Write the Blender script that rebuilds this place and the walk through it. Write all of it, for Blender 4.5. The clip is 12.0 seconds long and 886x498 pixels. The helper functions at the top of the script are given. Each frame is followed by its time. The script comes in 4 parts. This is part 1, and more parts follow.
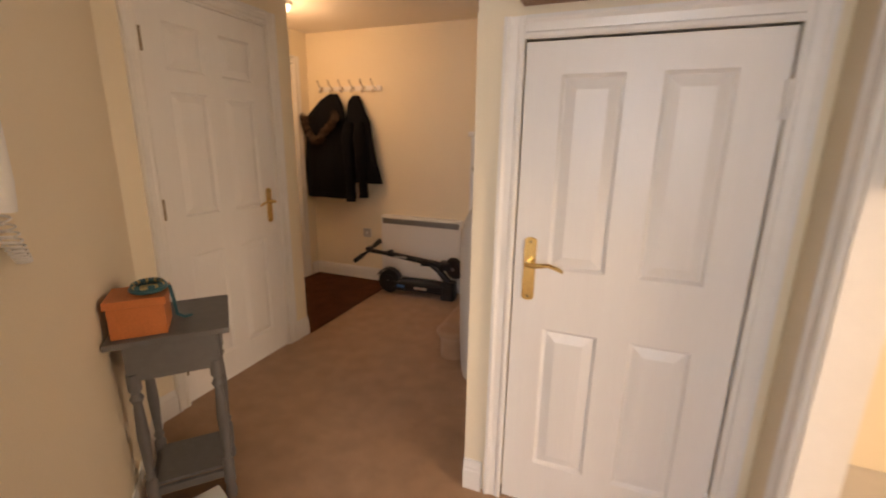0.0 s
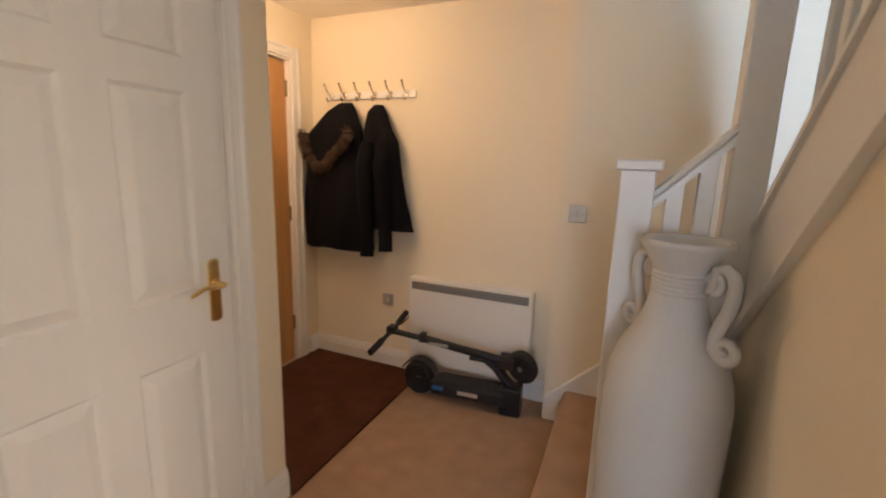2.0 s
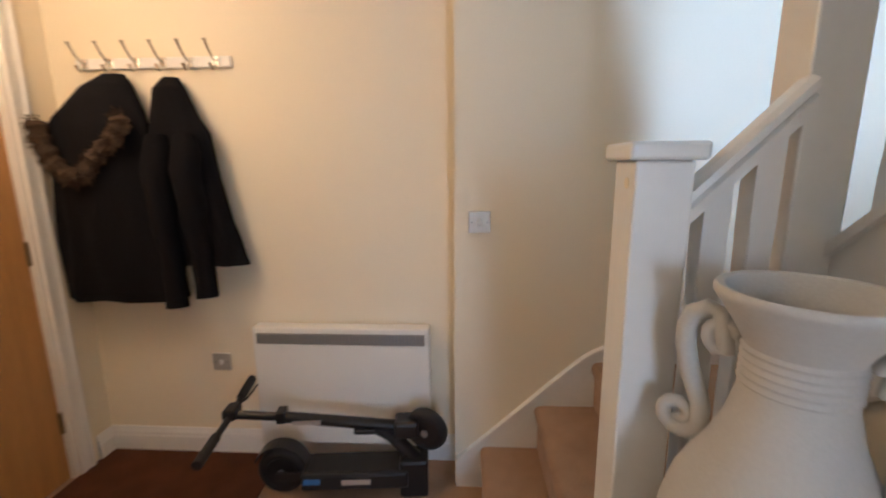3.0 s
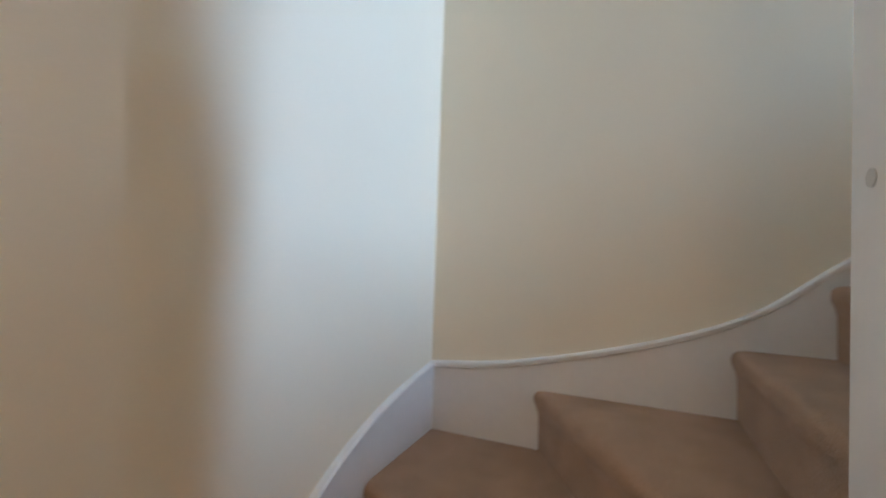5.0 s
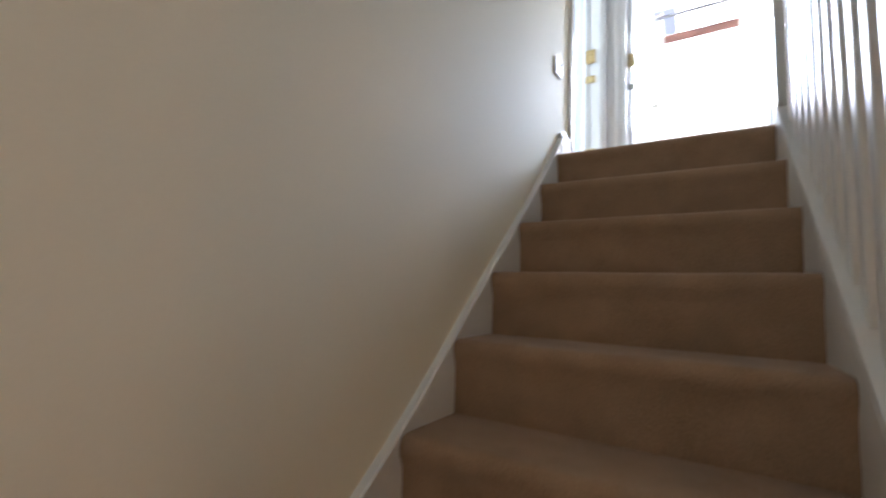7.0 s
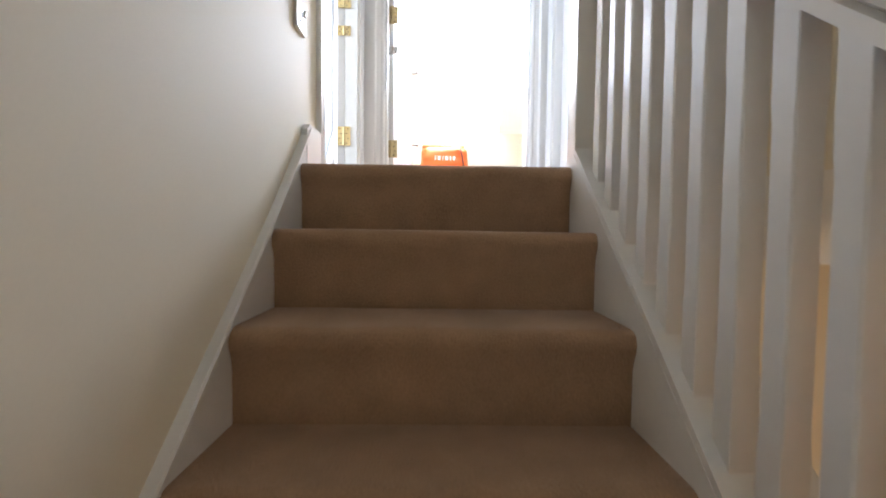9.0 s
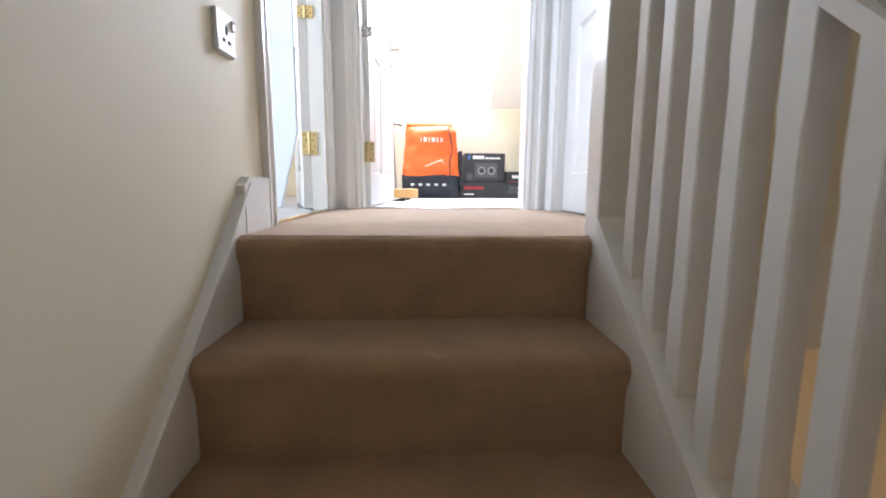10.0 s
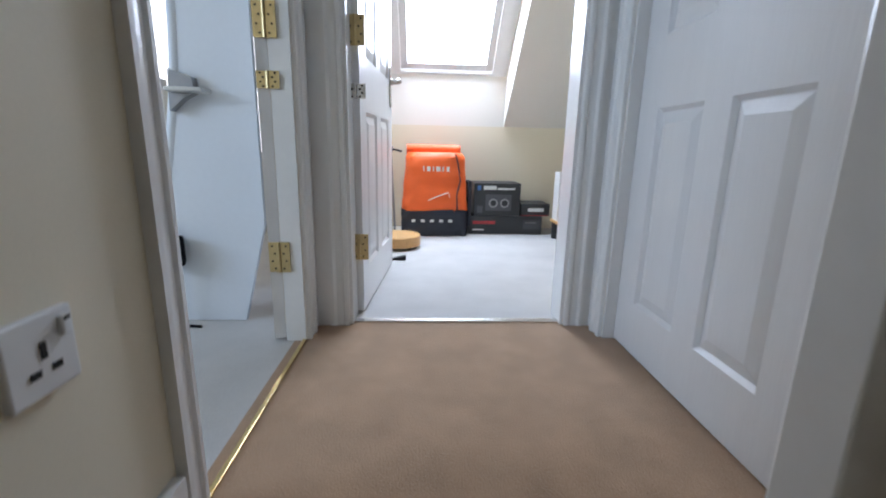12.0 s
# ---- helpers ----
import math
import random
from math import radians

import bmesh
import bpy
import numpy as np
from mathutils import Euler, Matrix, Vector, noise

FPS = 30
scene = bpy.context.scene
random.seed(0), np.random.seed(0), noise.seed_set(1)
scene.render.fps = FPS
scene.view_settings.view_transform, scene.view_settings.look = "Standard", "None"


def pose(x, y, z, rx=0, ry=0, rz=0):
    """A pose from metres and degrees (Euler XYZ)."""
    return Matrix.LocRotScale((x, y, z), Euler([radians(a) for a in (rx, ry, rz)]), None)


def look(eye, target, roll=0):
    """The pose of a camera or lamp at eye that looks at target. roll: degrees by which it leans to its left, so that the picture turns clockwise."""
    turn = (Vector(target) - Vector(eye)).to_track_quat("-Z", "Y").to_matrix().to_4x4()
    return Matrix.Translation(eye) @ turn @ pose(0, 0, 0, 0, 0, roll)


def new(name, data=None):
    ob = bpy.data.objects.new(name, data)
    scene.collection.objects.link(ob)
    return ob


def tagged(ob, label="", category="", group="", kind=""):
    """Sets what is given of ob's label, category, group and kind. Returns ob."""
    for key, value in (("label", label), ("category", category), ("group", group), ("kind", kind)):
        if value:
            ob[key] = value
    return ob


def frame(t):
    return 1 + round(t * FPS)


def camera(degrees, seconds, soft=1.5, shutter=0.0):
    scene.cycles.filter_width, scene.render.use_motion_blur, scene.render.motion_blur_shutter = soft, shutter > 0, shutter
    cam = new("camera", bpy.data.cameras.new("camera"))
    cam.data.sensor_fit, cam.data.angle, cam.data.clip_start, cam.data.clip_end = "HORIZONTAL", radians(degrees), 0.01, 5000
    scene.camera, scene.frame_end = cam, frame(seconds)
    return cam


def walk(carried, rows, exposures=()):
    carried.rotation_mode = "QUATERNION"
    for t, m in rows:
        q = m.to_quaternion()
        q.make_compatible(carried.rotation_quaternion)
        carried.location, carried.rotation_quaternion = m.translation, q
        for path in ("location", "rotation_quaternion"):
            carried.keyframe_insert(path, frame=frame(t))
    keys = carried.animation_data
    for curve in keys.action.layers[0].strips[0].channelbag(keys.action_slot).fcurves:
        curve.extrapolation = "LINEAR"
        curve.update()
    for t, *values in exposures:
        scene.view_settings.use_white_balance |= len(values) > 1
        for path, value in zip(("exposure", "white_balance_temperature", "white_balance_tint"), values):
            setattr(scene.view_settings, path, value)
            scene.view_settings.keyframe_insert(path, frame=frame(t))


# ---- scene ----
cam = camera(91.4, 12.0, soft=1.9, shutter=0.4)

PATH = [
    (0, (1.975, 0.894, 1.386), (1.267, 2.699, 0.894), 0.9),
    (0.5, (1.868, 1.143, 1.394), (0.937, 2.848, 0.919), 1.6),
    (1, (1.624, 1.427, 1.39), (0.687, 3.142, 0.96), 1.2),
    (1.5, (1.406, 1.727, 1.369), (0.511, 3.469, 0.965), 1.7),
    (2, (1.215, 2.018, 1.4), (0.444, 3.824, 1.019), 1.8),
    (2.5, (1.044, 2.323, 1.376), (0.571, 4.229, 0.998), 1.1),
    (2.7, (0.985, 2.46, 1.402), (0.664, 4.395, 1.011), -0.0),
    (4.3, (0.864, 3.312, 1.385), (1.995, 4.955, 1.227), 3.3),
    (4.5, (0.886, 3.445, 1.408), (2.308, 4.846, 1.337), 2.1),
    (4.9, (0.951, 3.625, 1.418), (2.728, 4.535, 1.455), 2.1),
    (5, (0.982, 3.655, 1.432), (2.818, 4.438, 1.484), 2.0),
    (5.5, (1.267, 3.797, 1.512), (3.258, 3.979, 1.566), 0.3),
    (6, (1.495, 3.858, 1.626), (3.431, 3.38, 1.778), 1.5),
    (6.5, (1.698, 3.828, 1.766), (3.306, 2.654, 1.962), 1.1),
    (7, (1.878, 3.732, 1.921), (2.932, 2.045, 2.127), 2.2),
    (7.5, (1.985, 3.584, 2.068), (2.576, 1.684, 2.274), 2.9),
    (7.7, (2.014, 3.536, 2.098), (2.445, 1.591, 2.279), 2.4),
    (9.3, (2.07, 2.996, 2.5), (2.019, 1.002, 2.342), 0.4),
    (9.5, (2.066, 2.937, 2.573), (2.003, 0.949, 2.361), 0.2),
    (10, (2.053, 2.77, 2.719), (1.973, 0.794, 2.425), 0.4),
    (10.5, (2.074, 2.641, 2.864), (1.995, 0.668, 2.544), 0.4),
    (11, (2.085, 2.498, 3.02), (1.999, 0.533, 2.656), 0.8),
    (11.5, (2.074, 2.324, 3.131), (1.992, 0.369, 2.719), 1.1),
    (12, (2.105, 2.171, 3.256), (2.007, 0.225, 2.804), 1.2),
]
walk(cam, [(t, look(eye, target, roll)) for t, eye, target, roll in PATH],
     exposures=[(0, 0.25, 7100, 24), (0.5, 0.2, 6300, 20), (1.5, 0.4, 6500, 19), (2.5, 0.95, 5200, 12), (4.3, 0.7, 5200, 12), (5, 0.62, 5300, 11),
                (5.5, 0.45, 5800, 15), (6.5, 0.7, 6300, 19), (7, 0.02, 6400, 19), (7.5, 0.0, 6600, 20), (9.5, 0.15, 7000, 22), (10.5, -0.57, 6900, 22), (11.5, -1.15, 6700, 21), (12, -1.5, 6500, 19)])

# ---- world and light ----
world = bpy.data.worlds.new("world")
scene.world = world
world.use_nodes = True
wn = world.node_tree.nodes
sky = wn.new("ShaderNodeTexSky")
sky.sky_type, sky.sun_disc = "NISHITA", False
sky.sun_elevation, sky.sun_rotation = radians(50), radians(200)
world.node_tree.links.new(sky.outputs["Color"], wn["Background"].inputs["Color"])
wn["Background"].inputs["Strength"].default_value = 0.15


def area(name, m, sx, sy, watts, color):
    li = bpy.data.lights.new(name, "AREA")
    li.shape, li.size, li.size_y, li.energy, li.color = "RECTANGLE", sx, sy, watts, color
    ob = new(name, li)
    ob.matrix_world = m
    return ob


def bulb(name, p, watts, color, r=0.06):
    li = bpy.data.lights.new(name, "POINT")
    li.energy, li.color, li.shadow_soft_size = watts, color, r
    ob = new(name, li)
    ob.location = p
    return ob


DAY = (0.62, 0.80, 1.0)
WARM = (1.0, 0.65, 0.34)
area("skylight_glow", look((1.92, -1.3, 4.36), (1.92, 0.3, 2.85)), 0.7, 1.0, 225, DAY)
# added bluish fill, out of view, to brighten the nursery and the leaning panel
area("nursery_glow", look((5.14, 1.9, 4.0), (2.85, 0.55, 3.2)), 1.0, 1.0, 115, (0.52, 0.75, 1.0))
area("room_glow", look((4.7, 0.9, 1.45), (2.0, 1.6, 1.1)), 1.3, 1.2, 56, (1.0, 0.78, 0.52))
# added cool fill at the unseen passage end, to brighten the near doors
area("passage_glow", look((2.1, -1.45, 1.55), (1.5, 2.0, 1.2)), 0.9, 1.1, 26, (0.82, 0.92, 1.0))
bulb("hall_bulb", (-0.42, 3.62, 2.12), 9.5, WARM, 0.18)


# ---- materials ----
def material(name, color, rough=0.6, metal=0.0, grain=60.0, var=0.06, bump=0.05, big=2.5, spec=0.5, stretch=(1, 1, 1), coat=0.0):
    m = bpy.data.materials.new(name)
    m.use_nodes = True
    n, l = m.node_tree.nodes, m.node_tree.links
    b = n["Principled BSDF"]
    b.inputs["Roughness"].default_value, b.inputs["Metallic"].default_value = rough, metal
    b.inputs["Specular IOR Level"].default_value = spec
    b.inputs["Coat Weight"].default_value = coat
    tc, mp = n.new("ShaderNodeTexCoord"), n.new("ShaderNodeMapping")
    mp.inputs["Scale"].default_value = stretch
    l.new(tc.outputs["Object"], mp.inputs["Vector"])
    fine, wide = n.new("ShaderNodeTexNoise"), n.new("ShaderNodeTexNoise")
    fine.inputs["Scale"].default_value, wide.inputs["Scale"].default_value = grain, big
    fine.inputs["Detail"].default_value = 4
    for t in (fine, wide):
        l.new(mp.outputs["Vector"], t.inputs["Vector"])
    add = n.new("ShaderNodeMath")
    l.new(fine.outputs["Fac"], add.inputs[0]), l.new(wide.outputs["Fac"], add.inputs[1])
    ramp = n.new("ShaderNodeMapRange")
    ramp.inputs["From Min"].default_value, ramp.inputs["From Max"].default_value = 0.6, 1.4
    ramp.inputs["To Min"].default_value, ramp.inputs["To Max"].default_value = 1 - var, 1 + var
    l.new(add.outputs[0], ramp.inputs["Value"])
    mul = n.new("ShaderNodeVectorMath")
    mul.operation = "SCALE"
    mul.inputs[0].default_value = color
    l.new(ramp.outputs["Result"], mul.inputs["Scale"])
    l.new(mul.outputs["Vector"], b.inputs["Base Color"])
    if bump:
        bp = n.new("ShaderNodeBump")
        bp.inputs["Strength"].default_value, bp.inputs["Distance"].default_value = bump, 0.004
        l.new(fine.outputs["Fac"], bp.inputs["Height"])
        l.new(bp.outputs["Normal"], b.inputs["Normal"])
    return m


def glowing(name, color, strength):
    m = material(name, color, 0.5, bump=0)
    b = m.node_tree.nodes["Principled BSDF"]
    b.inputs["Emission Color"].default_value, b.inputs["Emission Strength"].default_value = (*color, 1), strength
    return m


CREAM = material("cream_paint", (0.83, 0.748, 0.59), 0.68, grain=180, var=0.025, bump=0.06, big=1.3, spec=0.35)
CEIL = material("ceiling_paint", (0.86, 0.82, 0.75), 0.8, grain=120, var=0.02)
WHITE = material("white_gloss", (0.80, 0.79, 0.77), 0.28, grain=40, var=0.025, bump=0.03, big=3)
DOORW = material("white_door_grain", (0.80, 0.79, 0.78), 0.32, grain=22, var=0.02, bump=0.12, big=3, stretch=(9, 9, 0.7))
CARPET = material("beige_carpet", (0.385, 0.243, 0.15), 0.95, grain=210, var=0.2, bump=0.8, big=9, spec=0.1)
carpet_pile = CARPET.node_tree.nodes["Principled BSDF"]
carpet_pile.inputs["Sheen Weight"].default_value, carpet_pile.inputs["Sheen Roughness"].default_value = 0.3, 0.4
GREYC = material("pale_grey_carpet", (0.55, 0.53, 0.51), 0.95, grain=300, var=0.12, bump=0.7, big=5, spec=0.1)
MATB = material("brown_mat", (0.085, 0.035, 0.018), 0.95, grain=240, var=0.3, bump=0.9, big=8, spec=0.1)
BRASS = material("brass", (0.80, 0.60, 0.27), 0.24, 1.0, grain=50, var=0.08, bump=0.02)
OLDBRASS = material("dull_brass", (0.60, 0.47, 0.25), 0.42, 1.0, grain=50, var=0.12, bump=0.03)
STEEL = material("steel", (0.62, 0.61, 0.58), 0.25, 1.0, grain=50, var=0.05, bump=0.02)
DARK = material("dark_gap", (0.02, 0.018, 0.016), 0.8)
OAK = material("oak_veneer", (0.50, 0.26, 0.085), 0.42, grain=30, var=0.16, bump=0.05, big=4, stretch=(6, 6, 0.5))
GREYP = material("grey_painted_wood", (0.135, 0.135, 0.14), 0.5, grain=35, var=0.12, bump=0.12, big=5)
ORANGEW = material("orange_wood_box", (0.52, 0.165, 0.05), 0.5, grain=25, var=0.12, bump=0.06, stretch=(1, 5, 5))
CLOTH = material("black_cloth", (0.006, 0.006, 0.008), 0.95, grain=140, var=0.3, bump=0.5, spec=0.15)
FUR = material("brown_fur", (0.075, 0.052, 0.038), 0.95, grain=90, var=0.5, bump=1.0, big=14, spec=0.1)
RUBBER = material("black_rubber", (0.012, 0.012, 0.013), 0.6, grain=80, var=0.2)
BLACKM = material("black_metal", (0.016, 0.016, 0.018), 0.35, 0.2, grain=60, var=0.15)
GREYM = material("grey_metal", (0.30, 0.30, 0.31), 0.4, 0.7)
HEATW = material("heater_white", (0.80, 0.79, 0.76), 0.35, grain=200, var=0.015, bump=0.02)
GRILLE = material("heater_grille_grey", (0.30, 0.29, 0.27), 0.6)
PLASTIC = material("white_plastic", (0.78, 0.78, 0.77), 0.3, var=0.01, bump=0)
PLATE = material("satin_plate", (0.55, 0.54, 0.52), 0.35, 0.5, bump=0)
VASE = material("grey_white_ceramic", (0.56, 0.55, 0.53), 0.7, grain=200, var=0.06, bump=0.16, big=5, spec=0.3)
TEAL = material("teal_bead", (0.02, 0.10, 0.13), 0.35)
STRAW = material("woven_straw", (0.42, 0.33, 0.16), 0.8, grain=90, var=0.3, bump=0.5)
ORANGE = material("orange_nylon", (0.85, 0.13, 0.02), 0.55, grain=120, var=0.08, bump=0.15, big=9)
NAVY = material("navy_nylon", (0.018, 0.022, 0.035), 0.6, grain=120, var=0.2, bump=0.2)
CARDB = material("black_carton", (0.02, 0.022, 0.026), 0.45, grain=60, var=0.2, bump=0.03)
CARDG = material("dark_grey_print", (0.07, 0.075, 0.085), 0.45)
PRINT = material("white_print", (0.75, 0.75, 0.74), 0.5, bump=0)
REDP = material("red_print", (0.45, 0.02, 0.03), 0.5, bump=0)
BLUEP = material("blue_print", (0.05, 0.16, 0.42), 0.5, bump=0)
PINE = material("pine", (0.60, 0.34, 0.13), 0.45, grain=24, var=0.16, bump=0.05, stretch=(1, 6, 1))
REDW = material("red_wood", (0.20, 0.085, 0.065), 0.5, grain=30, var=0.15)
BRONZE = material("bronze", (0.22, 0.17, 0.11), 0.35, 0.8, var=0.1)
PANELW = material("white_panel", (0.74, 0.77, 0.81), 0.4, var=0.02, bump=0.02)
LAMPG = glowing("lamp_glass", (1.0, 0.72, 0.42), 5.0)
SKYG = glowing("sky_backdrop", (0.90, 0.95, 1.0), 9.0)


# ---- building helpers ----
def box(bm, x0, y0, z0, x1, y1, z1, bev=0.0, m=None):
    r = bmesh.ops.create_cube(bm, size=1)
    vs = r["verts"]
    for v in vs:
        v.co = Vector(((x0 + x1) / 2 + v.co.x * (x1 - x0), (y0 + y1) / 2 + v.co.y * (y1 - y0), (z0 + z1) / 2 + v.co.z * (z1 - z0)))
    if bev:
        es = list({e for v in vs for e in v.link_edges})
        r = bmesh.ops.bevel(bm, geom=es, offset=bev, segments=2, profile=0.5, affect="EDGES")
        vs = list({v for f in r["faces"] for v in f.verts} | {v for v in vs if v.is_valid})
    if m is not None:
        bmesh.ops.transform(bm, matrix=m, verts=vs)
    return bm


def tube(bm, pts, r, n=10, closed=False):
    """A round tube along points; r a number or one radius a point."""
    pts = [Vector(p) for p in pts]
    rs = r if isinstance(r, (list, tuple)) else [r] * len(pts)
    rings = []
    up = None
    for i, p in enumerate(pts):
        a, b = pts[max(i - 1, 0)], pts[min(i + 1, len(pts) - 1)]
        if closed:
            a, b = pts[i - 1], pts[(i + 1) % len(pts)]
        d = (b - a).normalized()
        if up is None:
            up = d.orthogonal().normalized()
        up = (up - d * up.dot(d)).normalized()
        s = d.cross(up)
        rings.append([bm.verts.new(p + (up * math.cos(2 * math.pi * k / n) + s * math.sin(2 * math.pi * k / n)) * rs[i]) for k in range(n)])
    m = len(rings)
    for i in range(m if closed else m - 1):
        A, B = rings[i], rings[(i + 1) % m]
        for k in range(n):
            bm.faces.new((A[k], A[(k + 1) % n], B[(k + 1) % n], B[k]))
    if not closed:
        bm.faces.new(rings[0][::-1]), bm.faces.new(rings[-1])
    return bm


def lathe(bm, prof, n=40, at=(0, 0, 0)):
    """A turned body from (radius, height) pairs."""
    o = Vector(at)
    rings = [[bm.verts.new(o + Vector((r * math.cos(2 * math.pi * k / n), r * math.sin(2 * math.pi * k / n), z))) for k in range(n)] for r, z in prof]
    for A, B in zip(rings, rings[1:]):
        for k in range(n):
            bm.faces.new((A[k], A[(k + 1) % n], B[(k + 1) % n], B[k]))
    bm.faces.new(rings[0][::-1]), bm.faces.new(rings[-1])
    return bm


def prism(bm, poly, lo, hi, axis="z"):
    """A prism of a plan polygon between lo and hi along an axis."""
    def at(a, b, c):
        return {"z": (a, b, c), "x": (c, a, b), "y": (a, c, b)}[axis]
    A = [bm.verts.new(at(a, b, lo)) for a, b in poly]
    B = [bm.verts.new(at(a, b, hi)) for a, b in poly]
    bm.faces.new(A[::-1]), bm.faces.new(B)
    for i in range(len(poly)):
        j = (i + 1) % len(poly)
        bm.faces.new((A[i], A[j], B[j], B[i]))
    return bm


def mesh(name, bm, mat, smooth=False):
    bmesh.ops.recalc_face_normals(bm, faces=bm.faces)
    me = bpy.data.meshes.new(name)
    bm.to_mesh(me)
    bm.free()
    me.materials.append(mat)
    if smooth:
        me.shade_smooth()
        me.set_sharp_from_angle(angle=radians(40))
    return me


def part(name, bm, mat, parent, label="", smooth=False):
    ob = new(name, mesh(name, bm, mat, smooth))
    ob.parent = parent
    if label:
        tagged(ob, label)
    return ob


def thing(name, m, label, category, group="", kind=""):
    ob = new(name)
    ob.empty_display_size = 0.05
    ob.matrix_world = m
    return tagged(ob, label, category, group, kind)


def solid(name, bm, mat, label, category, kind="", smooth=False):
    return tagged(new(name, mesh(name, bm, mat, smooth)), label, category, kind=kind)


def struct(name, boxes, mat, label, category="wall"):
    bm = bmesh.new()
    for b in boxes:
        box(bm, *b)
    return solid(name, bm, mat, label, category, "structure")


def text(name, s, size, mat, parent, m, depth=0.0006):
    cu = bpy.data.curves.new(name, "FONT")
    cu.body, cu.size, cu.extrude, cu.align_x = s, size, depth, "CENTER"
    tmp = new(name, cu)
    me = bpy.data.meshes.new_from_object(tmp.evaluated_get(bpy.context.evaluated_depsgraph_get()))
    bpy.data.objects.remove(tmp)
    me.materials.clear()
    me.materials.append(mat)
    ob = new(name, me)
    ob.parent = parent
    ob.matrix_local = m
    return ob


# ---- structure: hall ----
H, U, TOP = 2.32, 2.6, 5.0
XW, YS = 2.50, 4.333          # stair wall, wall with the switch
struct("floor", [(-1.0, -1.7, -0.1, 2.6, 4.7, 0)], CARPET, "beige carpet on the hall floor", "floor")
struct("floor_2", [(2.6, -1.7, -0.1, 5.2, 3.2, -0.002)], GREYC, "grey carpet in the room off the hall", "floor")
struct("wall_north", [(-1.0, 4.5, 0, 0.875, 4.62, H)], CREAM, "cream painted wall behind the coats")
struct("wall_stair_end", [(0.875, YS, 0, 2.62, 4.62, TOP)], CREAM, "cream painted wall at the foot of the stairs")
struct("wall_entry", [(-1.0, 3.25, 0, -0.85, 3.45, H), (-1.0, 4.295, 0, -0.85, 4.5, H), (-1.0, 3.45, 2.03, -0.85, 4.295, H)], CREAM, "cream painted wall round the front door")
D0, D1 = 2.285, 3.055
struct("wall_west", [(-0.12, 2.0, 0, 0, D0, H), (-0.12, D1, 0, 0, 3.25, H), (-0.12, D0, 2.015, 0, D1, H), (-0.85, 3.13, 0, -0.12, 3.25, H)], CREAM, "cream painted wall round the white door")
bm = bmesh.new()
prism(bm, [(0, 2.12), (-0.1, 2.0), (1.12, 0.9), (1.22, 1.02)], 0, H)
solid("wall_slanted", bm, CREAM, "cream painted slanted wall behind the side table", "wall", "structure")
struct("wall_passage", [(1.1, -1.6, 0, 1.22, 1.02, H)], CREAM, "cream painted passage wall")
# unseen wall; its opening is made up to go with the passage fill lamp
struct("wall_south", [(1.1, -1.7, 0, 1.65, -1.6, H), (2.55, -1.7, 0, 2.62, -1.6, H), (1.65, -1.7, 0, 2.55, -1.6, 0.95), (1.65, -1.7, 2.1, 2.55, -1.6, H)], CREAM, "cream painted wall at the end of the passage")
struct("wall_east", [(2.47, -1.6, 0, 2.57, 1.28, H), (2.47, 2.09, 0, 2.57, 2.33, 1.9), (2.47, 1.28, 2.02, 2.57, 1.76, H), (2.47, 1.76, 2.02, 2.57, 2.09, 2.15)], CREAM, "cream painted wall beside the open doorway")
G0, G1, GH = 1.675, 2.372, 1.685
struct("wall_cupboard", [(1.52, 2.33, 0, G0 - 0.01, 2.43, 1.82), (G1 + 0.01, 2.33, 0, 2.5, 2.43, 1.82), (G0 - 0.01, 2.33, GH + 0.01, G1 + 0.01, 2.43, 1.82)], CREAM, "cream painted wall round the understairs cupboard")
bm = bmesh.new()
prism(bm, [(2.43, 0), (3.45, 0), (3.45, 0.93), (2.43, 1.83)], 1.525, 1.565, "x")
solid("wall_spandrel", bm, CREAM, "cream painted panel under the stair string", "wall", "structure")
struct("wall_stair_side", [(XW, 1.56, U - 0.3, 2.62, YS, TOP), (XW, 2.43, 0, 2.62, YS, U - 0.3), (XW, 1.75, 1.3, 2.62, 2.43, U - 0.3)], CREAM, "cream painted wall beside the stairs")
struct("ceiling", [(-1.0, -1.7, H, 1.0, YS, U - 0.02), (-1.0, YS, H, 0.875, 4.62, U - 0.02), (1.0, -1.7, H, 2.6, 1.74, U - 0.02), (1.0, 1.74, H, 1.56, 1.775, U - 0.02)], CEIL, "off-white hall ceiling", "ceiling")
struct("wall_void", [(0.88, 1.62, U - 0.02, 1.0, YS, TOP), (1.0, 1.66, U - 0.02, 1.56, 1.775, TOP)], CREAM, "cream painted wall across the stairwell")
# room off the hall
struct("wall_room", [(5.1, -1.7, 0, 5.2, 0.2, H), (5.1, 1.6, 0, 5.2, 3.2, H), (5.1, 0.2, 0, 5.2, 1.6, 0.9), (5.1, 0.2, 2.1, 5.2, 1.6, H),
                     (2.62, 3.1, 0, 5.1, 3.2, H), (2.62, -1.7, 0, 5.1, -1.6, H)], CREAM, "cream painted walls of the room off the hall")
struct("ceiling_2", [(2.6, -1.7, H, 5.2, 3.2, U - 0.02)], CEIL, "off-white room ceiling", "ceiling")

